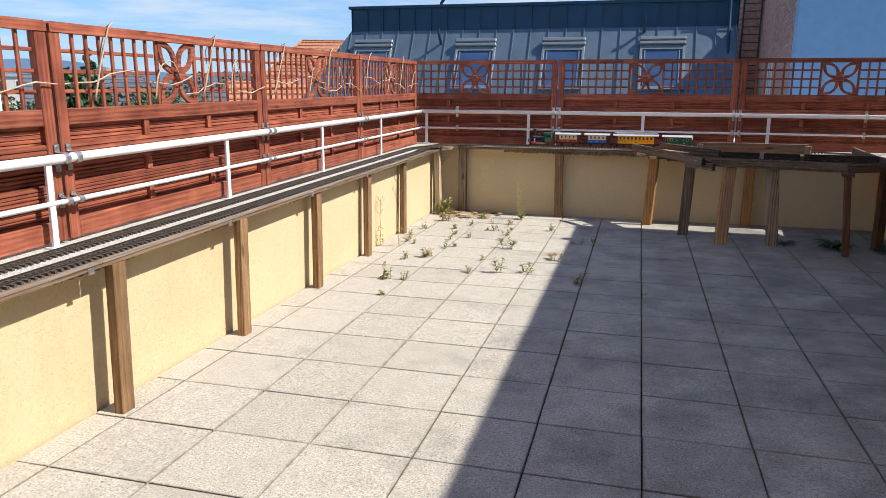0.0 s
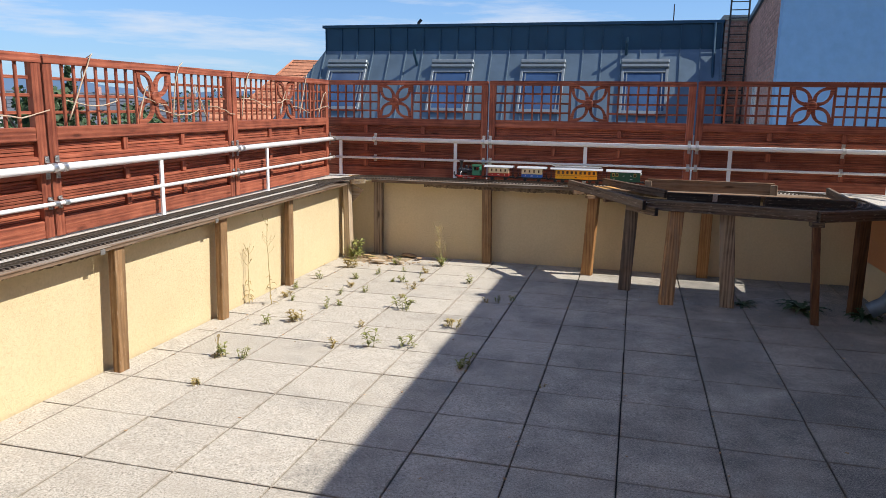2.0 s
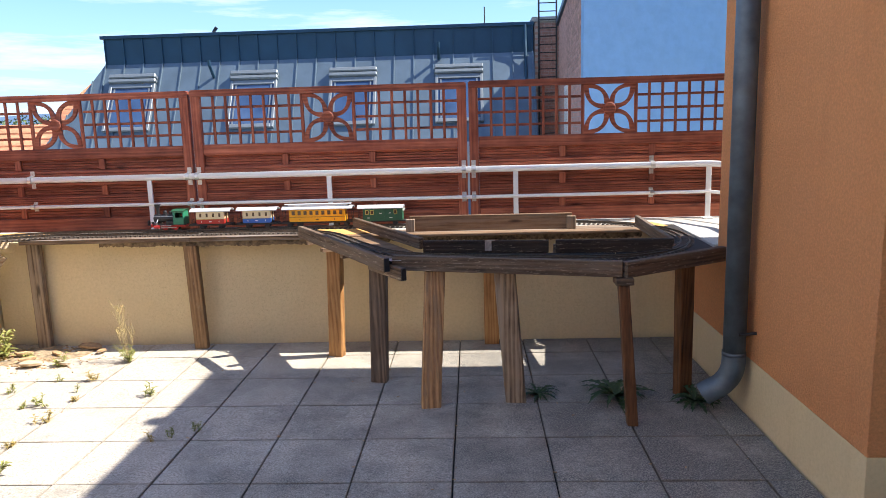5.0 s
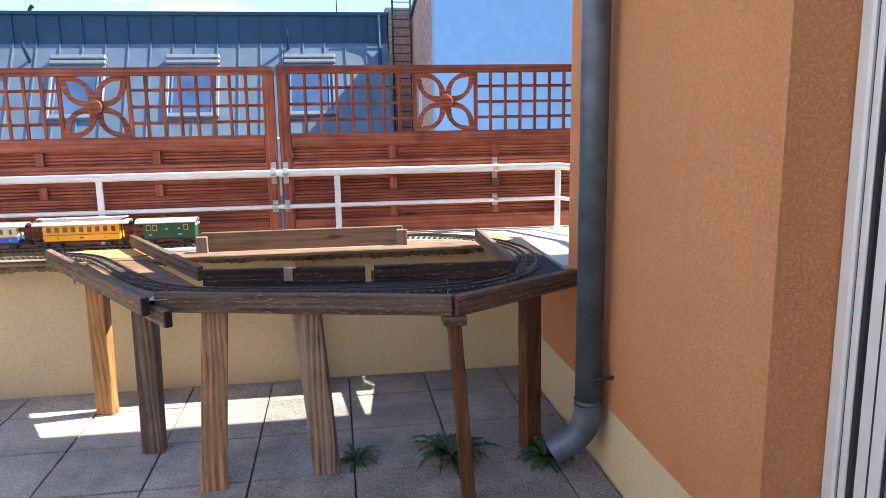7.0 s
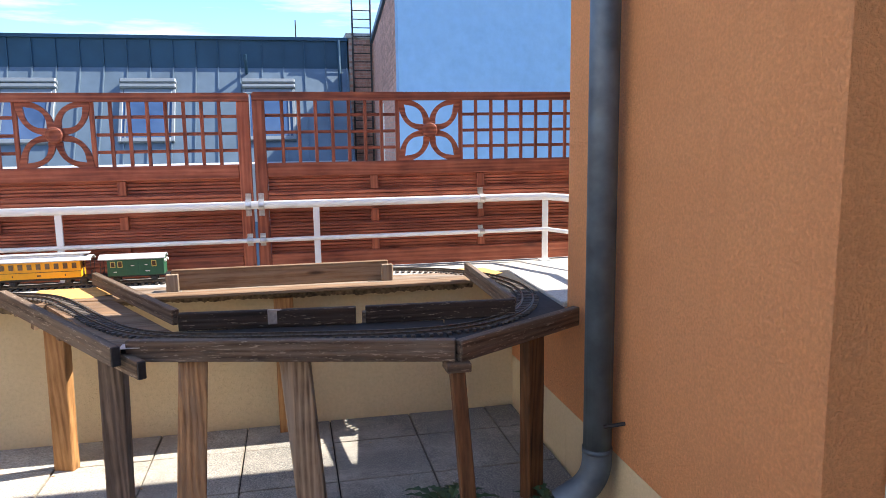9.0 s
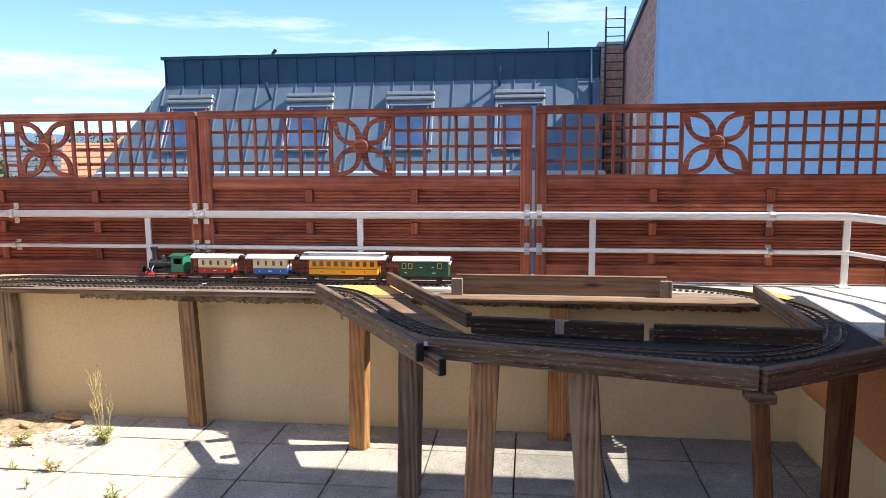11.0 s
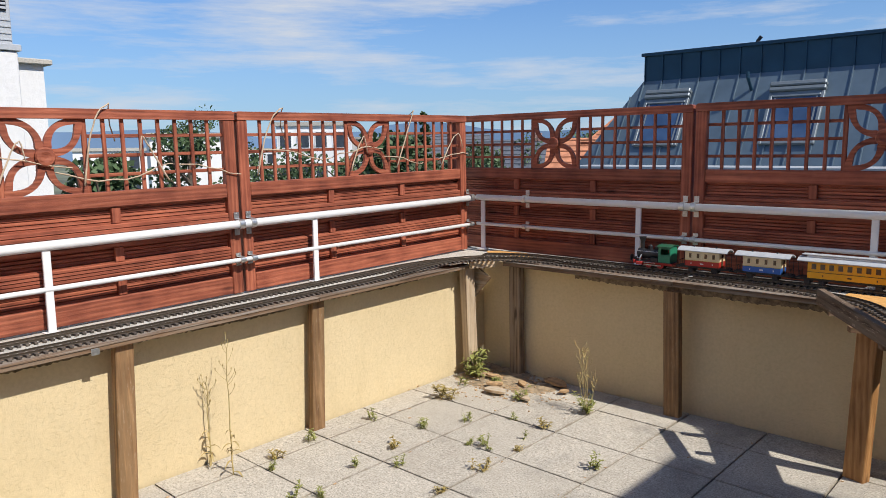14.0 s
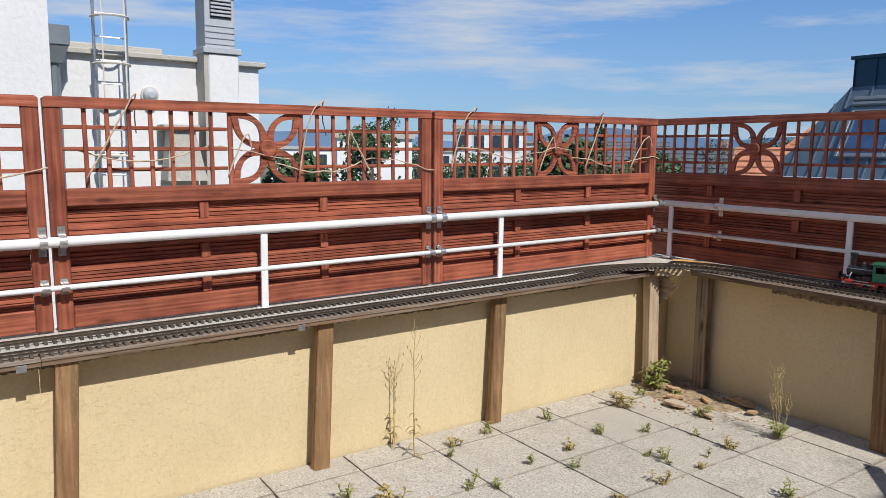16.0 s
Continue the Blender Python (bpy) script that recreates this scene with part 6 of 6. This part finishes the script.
for yaw, dist, w, d, eave, ridge, wm, rm, nw, lab, flat in (
        (61.2, 55, 5.6, 9, 2.4, 0, M_WPLASTER, M_CAP, 1, "white flat-roofed house between trees", True),
        (52.4, 70, 6.6, 10, 3.7, 0, M_WPLASTER, M_CAP, 4, "white apartment house with flat roof and windows", True),
        (55.0, 120, 20, 10, 1.5, 0, M_WPLASTER, M_CAP, 8, "white apartment block with flat roof", True),
        (47.0, 110, 14, 10, 3.0, 0, M_PLASTER, M_CAP, 6, "pale apartment block with flat roof", True),
        (37.5, 75, 12, 11, -1.5, 2.0, M_PLASTER, M_SLATE, 4, "pale house with grey slate roof", False),
        (42.5, 95, 13, 10, -0.5, 3.0, M_PLASTER, M_SLATE, 5, "pale house with dark slate roof", False),
        (30.2, 52, 7, 8, -1.2, 1.8, M_PLASTER, M_ROOFTILE, 3, "small house with orange tiled roof", False),
        (66.0, 90, 10, 10, 1.6, 0, M_WPLASTER, M_CAP, 4, "white flat-roofed apartment house", True)):
    x, y = spot(yaw, dist)
    house(x, y, w, d, eave, ridge, yaw + rnd.uniform(-14, 14), wm, rm, nw, lab, flat)


# house with a hipped roof, half hidden by the mansard
hx, hy = spot(27.2, 92)
hip = thing("house", "white house with hipped orange tiled roof", "house", "houses of the town", at=pose(hx, hy, 0, 0, 0, 20))
part("wall", B((-4.7, -6.0, -13), (12, 6.5, 2.2)), M_WPLASTER, hip)
rf = part("roof", Shape().add([(-5.4, -6.8, 1.8), (12.5, -6.8, 1.8), (12.5, 7.2, 1.8), (-5.4, 7.2, 1.8), (0, 0, 7.5), (12.5, 0, 7.5)], [(0, 1, 5, 4), (3, 4, 5, 2), (0, 4, 3), (1, 2, 5), (0, 3, 2, 1)]), M_ROOFTILE, hip)
for k in range(14):
    t = (k + 0.5) / 14
    part("tile_course", Shape().add([(-5.4 + 5.4 * t, -6.85 + 6.8 * t, 1.85 + 5.7 * t), (12.5, -6.85 + 6.8 * t, 1.85 + 5.7 * t), (12.5, -6.70 + 6.8 * t, 1.99 + 5.7 * t), (-5.25 + 5.4 * t, -6.70 + 6.8 * t, 1.99 + 5.7 * t)], [(0, 1, 2, 3)]), M_ROOFTILE, rf)
part("ridge_cap", Shape().tube([(-5.4, -6.8, 1.8), (0, 0, 7.55), (12.5, 0, 7.55)], 0.14, 6), M_ROOFTILE, rf)
for k in range(4):
    q = part("window", B((-4.8 + 3.2 * k, -6.06, -0.4), (-3.4 + 3.2 * k, -5.98, 1.2)), M_WPLASTER, hip)
    part("pane", B((-4.65 + 3.2 * k, -6.1, -0.25), (-3.55 + 3.2 * k, -6.05, 1.05)), M_DARKPANE, q)


def tree(x, y, top, width, seed, base=-13.0, conifer=False):
    r = random.Random(seed)
    t = thing("tree", "dark green conifer among the houses" if conifer else "leafy green tree among the houses", "tree", "trees of the town", at=pose(x, y, base))
    H = top - base
    limbs = Shape().tube([(0, 0, 0), (0.1, 0, H * 0.35), (0, 0.1, H * 0.7), (0, 0, H * 0.93)], [H * 0.028, H * 0.022, H * 0.013, H * 0.003], 8)
    for k in range(9):
        a, z = r.uniform(0, 6.28), H * r.uniform(0.3, 0.8)
        q = Vector((math.cos(a) * width * 0.36, math.sin(a) * width * 0.36, z + (0.1 if conifer else 0.16) * H))
        limbs.tube([(0, 0, z), q * 0.5 + Vector((0, 0, z * 0.5 - 0.01 * H)), q], [H * 0.010, H * 0.007, H * 0.002], 5)
    part("trunk", limbs, M_BARK, t)
    v, f = [], []
    clumps = []
    for k in range(64 if conifer else 34):
        u = r.random()
        if conifer:
            z = H * (0.2 + 0.8 * u)
            rad = width / 2 * (1.02 - u) * r.uniform(0.5, 1)
            size = width * 0.14 * (1.2 - u)
        else:
            z = H * (0.36 + 0.60 * u)
            rad = width / 2 * math.sin(math.pi * (0.14 + 0.80 * u)) ** 0.7 * r.uniform(0.35, 1)
            size = width * r.uniform(0.10, 0.19)
        a = r.uniform(0, 6.28)
        clumps.append((math.cos(a) * rad, math.sin(a) * rad, z, size))
    for cx, cy, cz, s in clumps:
        for j in range(120):
            d = Vector((r.gauss(0, 1), r.gauss(0, 1), r.gauss(0, 0.8))).normalized() * s * r.uniform(0.55, 1.1)
            p = Vector((cx, cy, cz)) + d
            u1 = Vector((r.gauss(0, 1), r.gauss(0, 1), r.gauss(0, 1))).normalized() * r.uniform(0.10, 0.23)
            u2 = u1.cross(Vector((r.gauss(0, 1), r.gauss(0, 1), r.gauss(0, 1)))).normalized() * r.uniform(0.08, 0.17)
            k = len(v)
            v += [p - u1, p + u2, p + u1, p - u2]
            f.append((k, k + 1, k + 2, k + 3))
    me = bpy.data.meshes.new("crown")
    me.from_pydata([tuple(q) for q in v], [], f)
    me.materials.append(M_LEAF)
    part("crown", me, None, t)


for k, (yaw, dist, top, width, con) in enumerate(((61.5, 48, 3.1, 6.5, False), (57.5, 70, 1.8, 8, False), (67.0, 30, 2.1, 3.5, False), (52.6, 55, 1.5, 9, False), (49.0, 60, 0.8, 8, False),
                                                  (43.8, 55, 4.0, 4.5, True), (45.4, 48, 2.2, 7, False), (41.0, 46, 1.6, 7, False), (38.8, 60, 1.8, 6, False), (46.8, 34, 2.2, 4.5, False),
                                                  (60.5, 95, 6.5, 9, False), (34.5, 80, 2.8, 9, False), (31.5, 90, 3.2, 9, False), (27.2, 60, 2.0, 6, False), (24.2, 85, 3.2, 8, False))):
    x, y = spot(yaw, dist)
    tree(x, y, top, width, 500 + k, conifer=con)

# ---- paving slabs, each its own piece ----
slab_mesh = {}
G = 0.0028
for j in range(int(YF / 0.4) - 1, int(YB / 0.4) + 1):
    for i in range(-6, 6):
        a, b = max(i * 0.4 + G, XL + 0.012), min(i * 0.4 + 0.4 - G, XR - 0.008)
        c, d = max(j * 0.4 + G, YF + 0.01), min(j * 0.4 + 0.4 - G, YB - 0.012)
        if b - a < 0.03 or d - c < 0.03:
            continue
        edge = lambda y: XL + 0.014 + LEAN * (7.2 - y)
        if a < edge(c) or a < edge(d):
            if b < edge(c) + 0.02:
                continue
            cut = Shape().prism([(edge(c) - b, c - d), (0.0, c - d), (0.0, 0.0), (edge(d) - b, 0.0)], -0.030, 0.0, "z")
            o = part("slab", cut, M_TILE, floor)
            o.matrix_basis = pose(b, d, rnd.uniform(-0.001, 0.001))
            continue
        key = (round(b - a, 3), round(d - c, 3))
        if key not in slab_mesh:
            w, h = key
            slab_mesh[key] = B((-w / 2, -h / 2, -0.030), (w / 2, h / 2, 0.0), 0.0018).mesh("slab", M_TILE)
        o = part("slab", slab_mesh[key], None, floor)
        o.matrix_basis = pose((a + b) / 2 + rnd.uniform(-0.001, 0.001), (c + d) / 2 + rnd.uniform(-0.001, 0.001), rnd.uniform(-0.0012, 0.0012), rnd.uniform(-0.15, 0.15), rnd.uniform(-0.15, 0.15), rnd.uniform(-0.12, 0.12))
